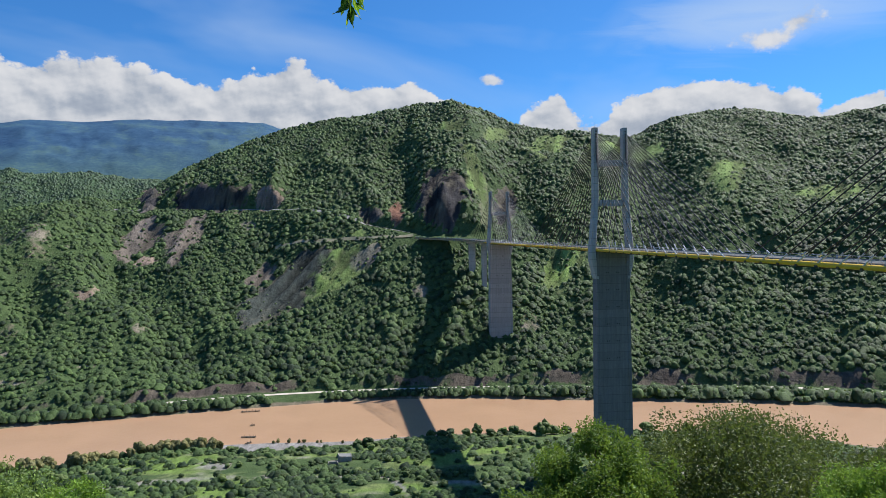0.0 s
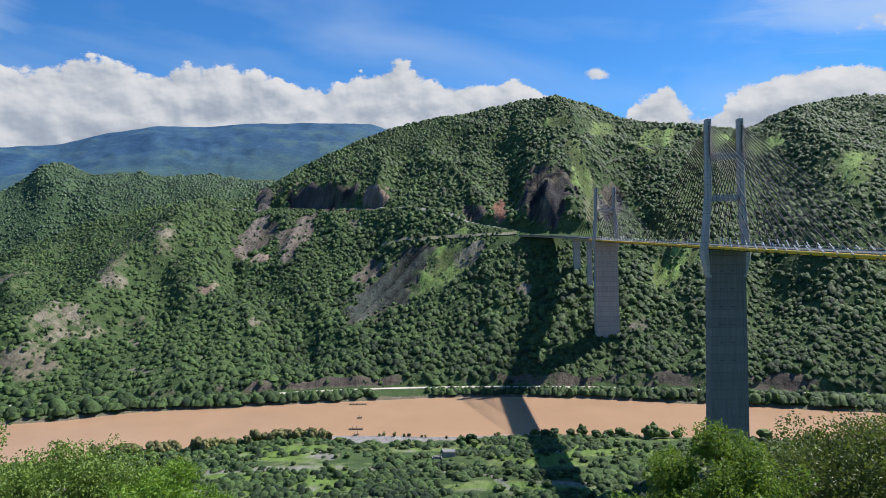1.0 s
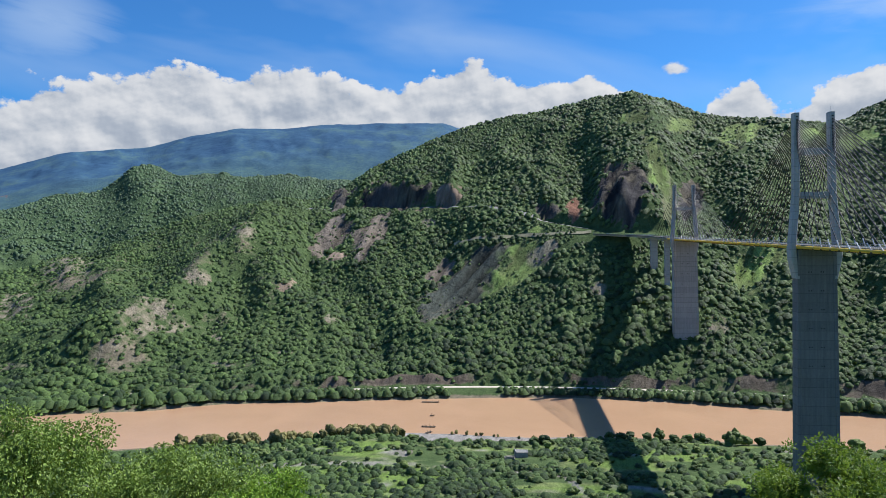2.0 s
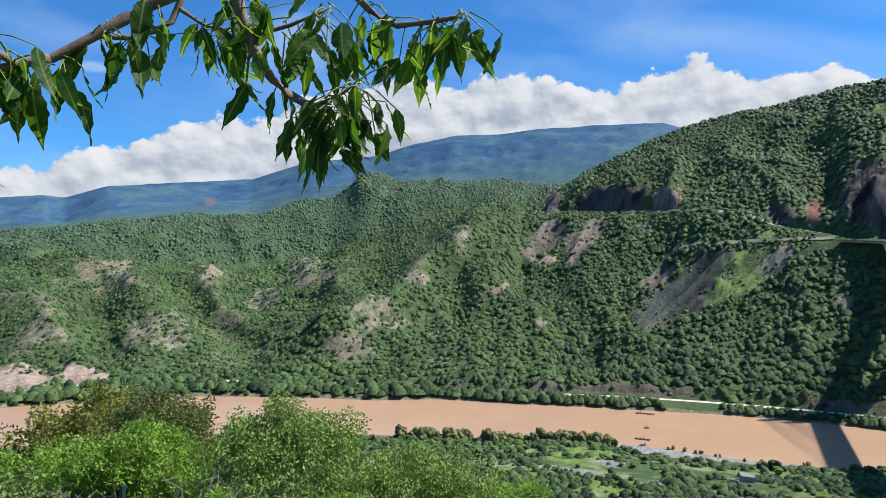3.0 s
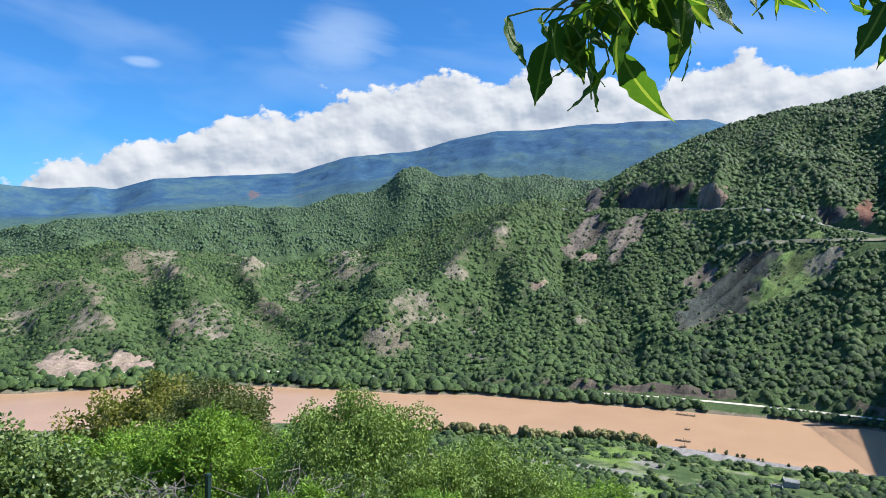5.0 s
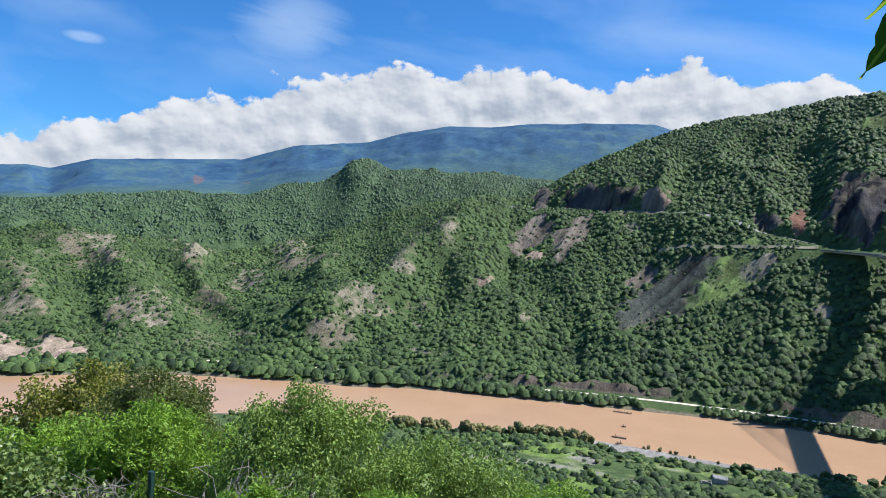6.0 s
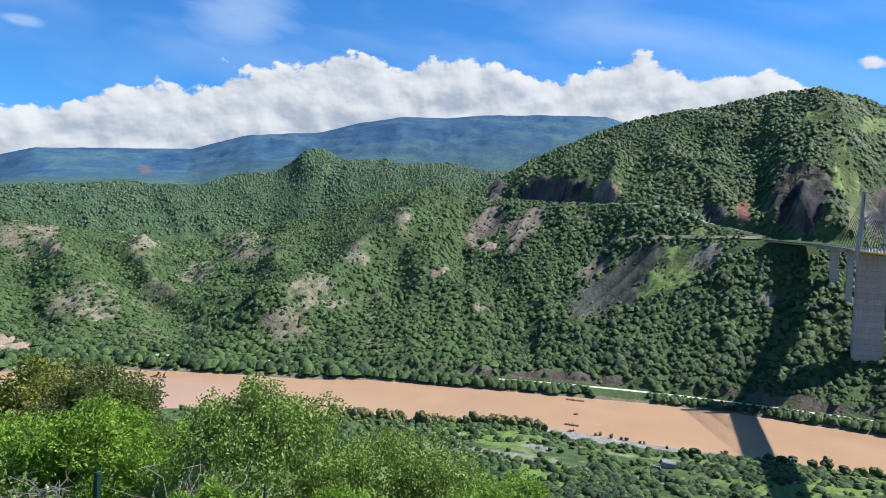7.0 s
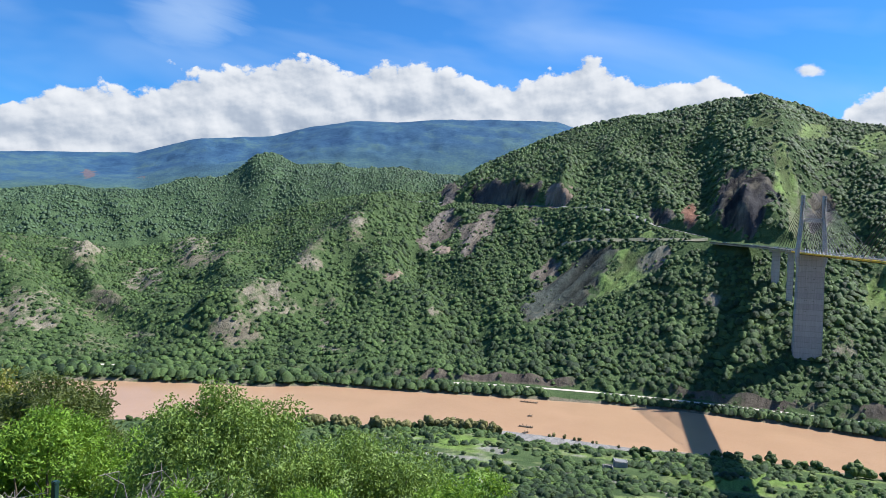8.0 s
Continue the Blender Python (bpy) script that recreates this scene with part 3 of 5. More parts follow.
def build_ground():
    fine = np.arange(-76, 44.01, 0.28)
    B = np.concatenate([np.arange(-180, -76, 3.0), fine, np.arange(46, 180, 3.0)])
    Rr = np.concatenate([np.linspace(0.8, 14, 14, endpoint=False), np.geomspace(14, 330, 46, endpoint=False), np.linspace(330, 610, 60, endpoint=False),
                         np.linspace(610, 1560, 210, endpoint=False), np.geomspace(1560, 4900, 100)])
    Z = np.empty((len(B), len(Rr)))
    for i, b in enumerate(B):
        r, z = section(b)
        Z[i] = np.interp(Rr, r, z)
    # round the long slopes off, but not the benches
    ker = np.exp(-0.5 * (np.arange(-6, 7) / 2.6) ** 2)
    ker /= ker.sum()
    Zs = np.apply_along_axis(lambda c: np.convolve(np.pad(c, 6, mode="edge"), ker, "valid"), 1, Z)
    bb, rr = np.meshgrid(np.radians(B), Rr, indexing="ij")
    X, Y = rr * np.sin(bb), rr * np.cos(bb)
    deg = np.degrees(bb)
    above = np.clip((rr - (knots(ROAD, deg) + 14)) / 60, 0, 1)
    keep = np.exp(-((rr - knots(BENCH_R, deg)) / 26.0) ** 2) * np.clip(knots(CUT, deg) / 8, 0, 1)
    Z = np.where(above > 0, Z * keep + Zs * (1 - keep), Z)
    # gullies and spurs
    left = np.clip((-24 - deg) / 8, 0, 1)
    crest = np.exp(-((rr - knots(CREST_R, deg)) / 70.0) ** 2)
    far = np.clip((rr - 1500) / 700, 0, 1)
    wob = fbm(X / 140, Y / 140, 40, 3) * 0.6
    spur = fbm(deg / 7.0 + wob * 0.7 + rr / 700, rr / 430 + wob * 0.4, 11, 3, 0.42, True)
    amp = above * (1 - 0.72 * crest) * (1 - keep) * (1 - np.clip((rr - 2300) / 600, 0, 0.85))
    Z = Z + amp * ((20 + 3 * left + 26 * far) * spur - 7 - 2 * left) * (0.45 + 0.55 * np.clip((rr - 760) / 180, 0, 1))
    Z = Z + amp * (2.6 + 3.0 * far) * fbm(X / 46, Y / 46, 23, 4)
    mount = np.clip((rr - 3000) / 700, 0, 1)
    Z = Z + mount * np.clip((4450 - rr) / 250, 0.06, 1) * 20 * (fbm(X / 800 + wob, Y / 800 + wob, 77, 3, 0.4, True) - 0.15)
    bank_z = np.clip((rr - 300) / 30, 0, 1) * np.clip((knots(NEAR_SHORE, deg) - 14 - rr) / 25, 0, 1)
    Z = Z + bank_z * 1.4 * fbm(X / 38, Y / 38, 61, 4)
    slope_z = np.clip((rr - 6) / 14, 0, 1) * np.clip((330 - rr) / 40, 0, 1)
    Z = Z + slope_z * np.clip(rr / 60, 0.15, 1.6) * 1.6 * fbm(X / (6 + rr * 0.06), Y / (6 + rr * 0.06), 63, 3)
    for high, half, line in SPURS:
        pts = []
        for pb, pe in line:
            i = int(np.argmin(np.abs(B - pb)))
            ok = (Rr > knots(ROAD, pb) + 20) & (Rr < knots(CREST_R, pb) + 5)
            e = np.degrees(np.arctan2(Z[i] - EYE, Rr))
            r = Rr[ok][np.argmax(e[ok] >= pe)] if (e[ok] >= pe).any() else knots(CREST_R, pb)
            pts.append((r * math.sin(radians(pb)), r * math.cos(radians(pb))))
        wx, wy = X + 16 * fbm(X / 50, Y / 50, 301, 3), Y + 16 * fbm(X / 50, Y / 50, 302, 3)
        near = np.full(X.shape, 1e9)
        for (ax, ay), (bx, by) in zip(pts, pts[1:]):
            dx, dy = bx - ax, by - ay
            t = np.clip(((wx - ax) * dx + (wy - ay) * dy) / (dx * dx + dy * dy), 0, 1)
            near = np.minimum(near, np.hypot(wx - ax - t * dx, wy - ay - t * dy))
        Z = Z + (0.85 if line[0][0] < -28 else 1.3) * high * np.exp(-(near / half) ** 1.6) * np.clip((rr - knots(ROAD, deg) - 14) / 70, 0, 1) * (1 - keep) * (1 - 0.6 * crest)
    # open soil
    E = np.degrees(np.arctan2(Z - EYE, rr))
    bare = 0.06 + 0.12 * left + 0.30 * np.clip(fbm(X / 60, Y / 60, 91, 5, 0.6) * 1.5, -0.6, 1) * (0.6 + 0.7 * left)
    bare = bare + left * above * (rr < 1450) * 0.55 * np.clip((spur - 0.40) * 2.2, 0, 1) * np.clip(0.6 + fbm(X / 24, Y / 24, 37, 4, 0.6), 0, 1)
    bare = bare * np.clip((1750 - rr) / 200, 0, 1)
    soil = np.empty(X.shape + (3,))
    soil[:] = (0.31, 0.25, 0.155)
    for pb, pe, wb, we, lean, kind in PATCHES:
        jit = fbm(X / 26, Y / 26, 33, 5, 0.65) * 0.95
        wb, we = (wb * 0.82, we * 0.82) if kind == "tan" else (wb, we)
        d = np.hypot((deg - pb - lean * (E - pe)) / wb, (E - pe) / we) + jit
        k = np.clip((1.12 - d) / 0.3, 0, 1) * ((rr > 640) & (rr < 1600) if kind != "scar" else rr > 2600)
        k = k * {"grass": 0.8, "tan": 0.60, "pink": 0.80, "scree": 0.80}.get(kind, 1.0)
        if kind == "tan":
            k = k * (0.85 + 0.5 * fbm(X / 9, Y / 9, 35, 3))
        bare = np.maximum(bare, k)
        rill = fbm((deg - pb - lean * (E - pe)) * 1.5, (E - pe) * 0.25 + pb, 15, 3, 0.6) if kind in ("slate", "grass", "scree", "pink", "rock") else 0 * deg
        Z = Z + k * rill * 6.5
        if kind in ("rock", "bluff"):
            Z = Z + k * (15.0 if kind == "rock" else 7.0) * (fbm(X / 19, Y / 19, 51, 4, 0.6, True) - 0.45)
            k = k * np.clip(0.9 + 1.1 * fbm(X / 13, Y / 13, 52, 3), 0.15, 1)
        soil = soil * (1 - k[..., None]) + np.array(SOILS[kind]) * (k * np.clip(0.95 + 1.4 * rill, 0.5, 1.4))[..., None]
    clif = ((rr > knots(ROAD, deg) + 4.5) & (rr < knots(ROAD, deg) + 12 + 6 * np.clip((deg - 3) / 6, 0, 1))) * np.clip(0.6 + 0.9 * fbm(X / 40, Y / 40, 5, 3), 0, 1) * np.clip((deg + 36) / 10, 0, 1)
    bare = np.maximum(bare, clif)
    soil = soil * (1 - clif[..., None]) + np.array((0.150, 0.115, 0.085)) * clif[..., None]
    gravel = np.exp(-((rr - knots(NEAR_SHORE, deg) + 3) / 8.0) ** 2) + np.exp(-((rr - knots(FAR_SHORE, deg) - 1) / 3.5) ** 2)
    bare = np.maximum(bare, np.clip(gravel, 0, 1) * 0.9)
    bar = knots(BAR, deg) + 5 * fbm(X / 22, Y / 22, 17, 3)
    bar = np.clip((rr - knots(NEAR_SHORE, deg) + bar) / 4 + 0.5, 0, 1) * np.clip((knots(NEAR_SHORE, deg) + 8 - rr) / 4, 0, 1) * np.clip(bar / 4, 0, 1)
    bare = np.maximum(bare, bar)
    soil = soil * (1 - bar[..., None]) + np.array((0.42, 0.37, 0.31)) * bar[..., None]
    meadow = np.clip((rr - 300) / 40, 0, 1) * np.clip((knots(NEAR_SHORE, deg) - 8 - knots(BAR, deg) - rr) / 14, 0, 1)
    field = np.clip(fbm(X / 60, Y / 25, 71, 3) * 2.4 + 0.35 + 0.5 * (deg < -18), 0, 1) * meadow
    bare = np.maximum(bare * (1 - 0.4 * meadow), field * 0.8)
    soil = soil * (1 - field[..., None]) + np.array((0.220, 0.310, 0.070)) * field[..., None]
    sandy = np.clip(fbm(X / 34, Y / 12, 78, 3) * 4 - 1.1, 0, 1)
    path = np.abs(rr - knots([(-32, 436), (-26.4, 431), (-22, 424), (-17, 416), (-11, 404), (-5, 398), (-3, 368), (4, 352)], deg))
    sandy = np.maximum(sandy, np.clip((5.5 - path) / 2.5, 0, 1) * np.clip(1.1 + 2.5 * fbm(X / 30, Y / 30, 19, 3), 0, 1)) * meadow
    bare = np.maximum(bare, sandy)
    soil = soil * (1 - sandy[..., None]) + np.array((0.40, 0.36, 0.28)) * sandy[..., None]
    nb, nr = X.shape
    idx = np.arange(nb * nr).reshape(nb, nr)
    a, b_ = idx, np.roll(idx, -1, axis=0)
    F = np.stack([a[:, :-1], a[:, 1:], b_[:, 1:], b_[:, :-1]], -1).reshape(-1, 4)
    V = np.stack([X, Y, Z], -1).reshape(-1, 3)
    # close the centre
    V = np.vstack([V, [[0, 0, 134.35]]])
    me = bpy.data.meshes.new("ground")
    tri = np.stack([np.full(nb, len(V) - 1), idx[:, 0], np.roll(idx[:, 0], -1)], -1)
    me.vertices.add(len(V))
    me.vertices.foreach_set("co", V.astype(np.float32).ravel())
    loops = np.concatenate([F.ravel(), tri.ravel()]).astype(np.int32)
    me.loops.add(len(loops))
    me.loops.foreach_set("vertex_index", loops)
    me.polygons.add(len(F) + len(tri))
    me.polygons.foreach_set("loop_start", np.concatenate([np.arange(0, F.size, 4), F.size + np.arange(0, tri.size, 3)]).astype(np.int32))
    me.polygons.foreach_set("use_smooth", np.full(len(F) + len(tri), True))
    me.update(calc_edges=True)
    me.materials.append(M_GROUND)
    pad = lambda q: np.append(q.ravel(), q.ravel()[0]).astype(np.float32)
    me.attributes.new("bare", "FLOAT", "POINT").data.foreach_set("value", pad(bare))
    # distance, which drives the far colours and their painted haze
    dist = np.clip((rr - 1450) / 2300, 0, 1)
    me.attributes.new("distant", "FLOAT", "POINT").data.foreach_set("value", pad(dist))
    rgba = np.concatenate([soil.reshape(-1, 3), np.ones((nb * nr, 1))], 1)
    rgba = np.vstack([rgba, rgba[:1]]).astype(np.float32)
    me.attributes.new("soil", "FLOAT_COLOR", "POINT").data.foreach_set("color", rgba.ravel())
    ob = tagged(new("ground", me), "green hillsides, brown scree and riverbank meadows of a wide valley", "ground", kind="structure")
    return ob, B, Rr, Z, bare


ground, GB, GR, GZ, GBARE = build_ground()


def at_ground(x, y, table=None):
    """Height of the ground (or another table's value) at plan positions."""
    tab = GZ if table is None else table
    x, y = np.asarray(x, float), np.asarray(y, float)
    b, r = np.degrees(np.arctan2(x, y)), np.hypot(x, y)
    i = np.clip(np.searchsorted(GB, b) - 1, 0, len(GB) - 2)
    j = np.clip(np.searchsorted(GR, r) - 1, 0, len(GR) - 2)
    u = np.clip((b - GB[i]) / (GB[i + 1] - GB[i]), 0, 1)
    v = np.clip((r - GR[j]) / (GR[j + 1] - GR[j]), 0, 1)
    return (tab[i, j] * (1 - u) + tab[i + 1, j] * u) * (1 - v) + (tab[i, j + 1] * (1 - u) + tab[i + 1, j + 1] * u) * v


def polar(b, r):
    return r * math.sin(radians(b)), r * math.cos(radians(b))


def strip(name, line, lift, mat, label, category, kind="structure"):
    """A band along inner and outer distances by bearing, laid on the ground or at a fixed height."""
    verts, faces = [], []
    for b, r0, r1, z in line:
        for r in (r0, r1):
            x, y = polar(b, r)
            verts.append((x, y, float(at_ground(x, y)) + lift if z is None else z))
    for i in range(len(line) - 1):
        faces.append((2 * i, 2 * i + 1, 2 * i + 3, 2 * i + 2))
    return tagged(new(name, mesh_of(name, verts, faces, mat)), label, category, kind=kind)


strip("river", [(b, knots(NEAR_SHORE, b) - 6, knots(FAR_SHORE, b) + 4, 0.15) for b in np.arange(-90, 80.1, 1.0)], 0, M_WATER,
      "wide brown silty river running between green banks", "river")
def r_at_rise(b, e):
    """The first distance beyond the river road at which the ground along a bearing climbs to a rise."""
    r = np.arange(knots(ROAD, b) + 20, 1500, 2.0)
    x, y = r * math.sin(radians(b)), r * math.cos(radians(b))
    return float(r[np.argmax(np.degrees(np.arctan2(at_ground(x, y) - EYE, r)) > e)])


track_b = np.arange(-13.4, -2.2, 0.2)
track_r = np.array([r_at_rise(b, float(knots([(-13.4, 0.3), (-8.4, 0.72), (-2, 0.95)], b))) for b in track_b])
track_r = np.convolve(np.pad(track_r, 6, mode="edge"), np.ones(13) / 13, "valid")
strip("track", [(b, r - 2.6, r + 2.6, None) for b, r in zip(track_b, track_r)], 1.0, M_TRACK, "pale grassy track across the slope", "track")
strip("highway", [(b, knots(BENCH_R, b) - 5.5, knots(BENCH_R, b) + 4.5, None) for b in np.arange(-25.4, -2.4, 0.25)], 0.35, M_HIGHWAY,
      "pale grey highway on a bench cut into the hill", "road")
strip("road", [(b, knots(ROAD, b) - 4.2, knots(ROAD, b) + 3.4, 6.12) for b in np.arange(-80, 60.1, 0.5)], 0, M_DIRT,
      "pale dirt road along the foot of the slope", "road")

# ---------------------------------------------------------------- the bridge
P_MID, P_FAR = Vector((98, 411)), Vector((58, 720))
ALONG = (P_FAR - P_MID).normalized()
ACROSS = Vector((ALONG.y, -ALONG.x))
SPAN = (P_FAR - P_MID).length
GRADE = 0.0212


def deck_point(s, side=0.0, up=0.0):
    """A point of the bridge: s metres on from the middle pylon, beyond the far one bending to the left."""
    bend = s - SPAN - 14
    if bend > 0:
        R = 150.0
        a = bend / R
        base = P_MID + ALONG * (SPAN + 14)
        p = base + ALONG * (R * math.sin(a)) - ACROSS * (R * (1 - math.cos(a)))
        n = ACROSS * math.cos(a) + ALONG * math.sin(a)
    else:
        p, n = P_MID + ALONG * s, ACROSS
    q = p + n * side
    return Vector((q.x, q.y, 134.3 + GRADE * s + 0.03 * max(0, bend) + up))


def ground_z(p):
    return float(at_ground(p.x, p.y))


HALF = 9.6
bridge = tagged(new("cable_stayed_bridge"), "tall concrete cable-stayed bridge with a yellow steel deck", "bridge")
bridge.location = (98, 411, 0)
bpy.context.view_layer.update()
BINV = bridge.matrix_world.inverted()


def bpart(name, bm, mat, label="", parent=None, smooth=False):
    """A part of the bridge, modelled in world metres."""
    bm.transform(BINV)
    return part(name, bm, mat, parent or bridge, label, smooth)


def sweep(profile, s0, s1, step):
    """Skin an outline (side, up) along the deck."""
    bm = bmesh.new()
    n = max(2, int((s1 - s0) / step) + 1)
    loft(bm, [[deck_point(s, a, u) for a, u in profile] for s in np.linspace(s0, s1, n)])
    bmesh.ops.recalc_face_normals(bm, faces=bm.faces)
    return bm


END = SPAN + 165
START = -460
bpart("deck_slab", sweep([(-HALF, 0.0), (HALF, 0.0), (HALF, -0.35), (-HALF, -0.35)], START, END, 10), M_ASPHALT, "grey asphalt carriageway")
for sd in (-1, 1):
    rim = [(sd * (HALF - 0.1 + 0.85 * math.sin(a)), -0.75 + 0.8 * math.cos(a)) for a in np.linspace(0.15, math.pi - 0.15, 9)]
    bpart("edge_girder", sweep(rim + [(sd * (HALF - 0.9), -1.5), (sd * (HALF - 0.9), 0.02)], START, SPAN + 30, 10), M_YELLOW, "yellow painted steel edge girder", smooth=True)
    bpart("kerb_barrier", sweep([(sd * (HALF - 0.7), 0.0), (sd * (HALF - 0.35), 0.0), (sd * (HALF - 0.4), 0.5), (sd * (HALF - 0.6), 0.5)], START, END, 10), M_KERB, "pale concrete parapet")
    bpart("handrail", sweep([(sd * (HALF + 0.1), 1.15), (sd * (HALF + 0.22), 1.15), (sd * (HALF + 0.22), 1.3), (sd * (HALF + 0.1), 1.3)], START, END, 10), M_WHITE)
bpart("soffit", sweep([(-HALF + 0.6, -0.4), (HALF - 0.6, -0.4), (HALF - 0.6, -1.3), (-HALF + 0.6, -1.3)], START, SPAN + 30, 10), M_UNDER, "dark steel soffit")
bpart("approach_slab", sweep([(-HALF, -0.36), (HALF, -0.36), (HALF - 1.5, -1.9), (-HALF + 1.5, -1.9)], SPAN + 30, END, 6), M_PYLON, "concrete approach span")

# railing posts and cross beams, one mesh shared by each kind
bm = bmesh.new()
add_box(bm, (0.14, 0.14, 1.2), Matrix.Translation((0, 0, 0.6)))
post_me = bpy.data.meshes.new("rail_post")
bm.to_mesh(post_me)
bm.free()
post_me.materials.append(M_WHITE)
for s in np.arange(-290, SPAN + 80, 5.0):
    for sd in (-1, 1):
        o = new("rail_post", post_me)
        o.parent = bridge
        o.location = BINV @ deck_point(s, sd * (HALF + 0.16))
bm = bmesh.new()
add_box(bm, (2 * HALF - 1.6, 0.5, 1.4), bevel=0.05)
beam_me = bpy.data.meshes.new("cross_beam")
bm.to_mesh(beam_me)
bm.free()
beam_me.materials.append(M_UNDER)
heading = math.atan2(ACROSS.y, ACROSS.x)
for s in np.arange(-290, SPAN + 26, 11.6):
    o = new("cross_beam", beam_me)
    o.parent = bridge
    o.matrix_local = BINV @ Matrix.Translation(deck_point(s, 0, -1.45)) @ Matrix.Rotation(heading, 4, "Z")


def pylon(s, top, low_beam, high_beam, cables, kinds, wide=1.0):
    """An H pylon on a wall pier: recessed faces, flared shoulders, two legs, cross beams, cables."""
    foot = deck_point(s)
    zd = foot.z
    base_xy = Vector((foot.x, foot.y))
    zb = min(ground_z(base_xy + ACROSS * a + ALONG * b) for a in (-11, 11) for b in (-4, 4)) - 2.0

    def P(a, b, z):
        q = base_xy + ACROSS * a + ALONG * b
        return Vector((q.x, q.y, z))

    bm = bmesh.new()
    rings = []
    for z, w, d in ((zb, 10.6, 4.2), (zd - 17, 9.8, 3.8), (zd - 2.2, 9.6, 3.7)):
        w *= wide
        f = w - 1.9
        rings.append([P(-w, -d, z), P(-f - 0.25, -d, z), P(-f, -d + 0.45, z), P(f, -d + 0.45, z), P(f + 0.25, -d, z), P(w, -d, z),
                      P(w, d, z), P(f + 0.25, d, z), P(f, d - 0.45, z), P(-f, d - 0.45, z), P(-f - 0.25, d, z), P(-w, d, z)])
    loft(bm, rings)
    bmesh.ops.recalc_face_normals(bm, faces=bm.faces)
    pier = bpart("pylon_pier", bm, M_PIER_LIGHTENED if wide > 1 else M_CONCRETE, "grey concrete wall pier with pour lines, in a lightened tone" if wide > 1 else "dark grey concrete wall pier with pour lines")
    for sd in (-1, 1):
        bm = bmesh.new()
        rings = []
        for z, c, w, d in ((zd - 17.5, 9.3, 0.9, 3.86), (zd - 7, 11.2, 1.5, 3.4), (zd - 2, 11.5, 1.6, 3.1), (zd + 2, 11.2, 1.5, 2.9), (low_beam + 1.5, 9.1, 1.4, 2.6), (top, 8.85, 1.4, 2.4)):
            e = 0.35
            rings.append([P(sd * c + a * w + (e if a < 0 else -e) * (k == 1), b * d + (e if b < 0 else -e) * (k == 0), z)
                          for a, b, k in ((-1, -1, 0), (-1, -1, 1), (1, -1, 1), (1, -1, 0), (1, 1, 0), (1, 1, 1), (-1, 1, 1), (-1, 1, 0))])
        loft(bm, rings)
        bmesh.ops.recalc_face_normals(bm, faces=bm.faces)
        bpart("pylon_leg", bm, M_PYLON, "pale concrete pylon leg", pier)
        # dark boxes in place of shaded recesses where the cables anchor
        bm = bmesh.new()
        for z in np.arange(high_beam + 3, top - 1, 1.7):
            add_box(bm, (0.9, 0.12, 0.7), Matrix.Translation(P(sd * 8.85, -2.5, z)) @ Matrix.Rotation(heading, 4, "Z"))
        bpart("anchor_recess_mark", bm, M_HOLE_SHADE, "dark boxes standing for shaded cable anchor recesses", pier)
        bm = bmesh.new()
        tube(bm, P(sd * 8.85, 0, top), P(sd * 8.85, 0, top + 3.2), 0.06, 0.03, 5)
        bpart("lightning_rod", bm, M_WHITE, "", pier)
    for z in (low_beam, high_beam) if high_beam - low_beam > 5 else (low_beam,):
        bm = bmesh.new()
        add_box(bm, (14.4, 3.4, 3.6), Matrix.Translation(P(0, 0, z)) @ Matrix.Rotation(heading, 4, "Z"), 0.25)
        bpart("cross_beam", bm, M_PYLON, "pale concrete cross beam", pier)
    # dark boxes for the shade in paired formwork holes, and pour joints
    bm = bmesh.new()
    z = zd - 14
    while z > zb + 8:
        for a in (-4.1, -2.9, 2.0, 3.2):
            add_box(bm, (0.5, 0.16, 0.55), Matrix.Translation(P(a, -3.45, z)) @ Matrix.Rotation(heading, 4, "Z"))
        z -= 9.9
    bpart("formwork_hole_marks", bm, M_HOLE_SHADE, "rows of paired dark boxes standing for shaded holes", pier)
    # cables
    for d, n in kinds:
        for sd in (-1, 1):
            for i in range(n):
                reach = 20 + (cables - 20) * (i + 0.5) / n 
                a = deck_point(s + d * reach, sd * (HALF + 0.35), -0.6)
                zt = (high_beam + 3.5) + (top - high_beam - 6) * (i + 0.5) / n if top - high_beam > 12 else low_beam + 3 + (top - low_beam - 5) * (i + 0.5) / n
                b = P(sd * 8.85, d * 1.6, zt)
                bm = bmesh.new()
                tube(bm, a, b, 0.20, 0.20, 6)
                c = bpart("stay_cable", bm, M_CABLE, "thin dark stay cable")
                bm = bmesh.new()
                u = (b - a).normalized()
                tube(bm, a, a + u * 4.8, 0.27, 0.25, 8)
                tube(bm, a + u * 4.8, a + u * 5.4, 0.33, 0.33, 8)
                part("anchor_tube", bm_shift(bm), M_WHITE, c, "white steel anchor tube")
                # dark box added on the girder in place of a notch under the anchor
                bm = bmesh.new()
                add_box(bm, (0.5, 1.1, 0.75), Matrix.Translation(a + Vector((ACROSS.x, ACROSS.y, 0)) * sd * 0.3 - Vector((0, 0, 0.75))) @ Matrix.Rotation(heading, 4, "Z"), 0.06)
                part("anchor_notch", bm_shift(bm), M_UNDER, c, "dark box standing for a notch in the girder")
    return pier


def bm_shift(bm):
    bm.transform(BINV)
    return bm


pylon(0, 204.5, 160.8, 184.0, 150, ((-1, 13), (1, 13)))
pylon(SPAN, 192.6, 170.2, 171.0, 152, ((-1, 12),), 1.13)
pylon(-300, 198.0, 154.0, 177.0, 146, ((1, 13),))
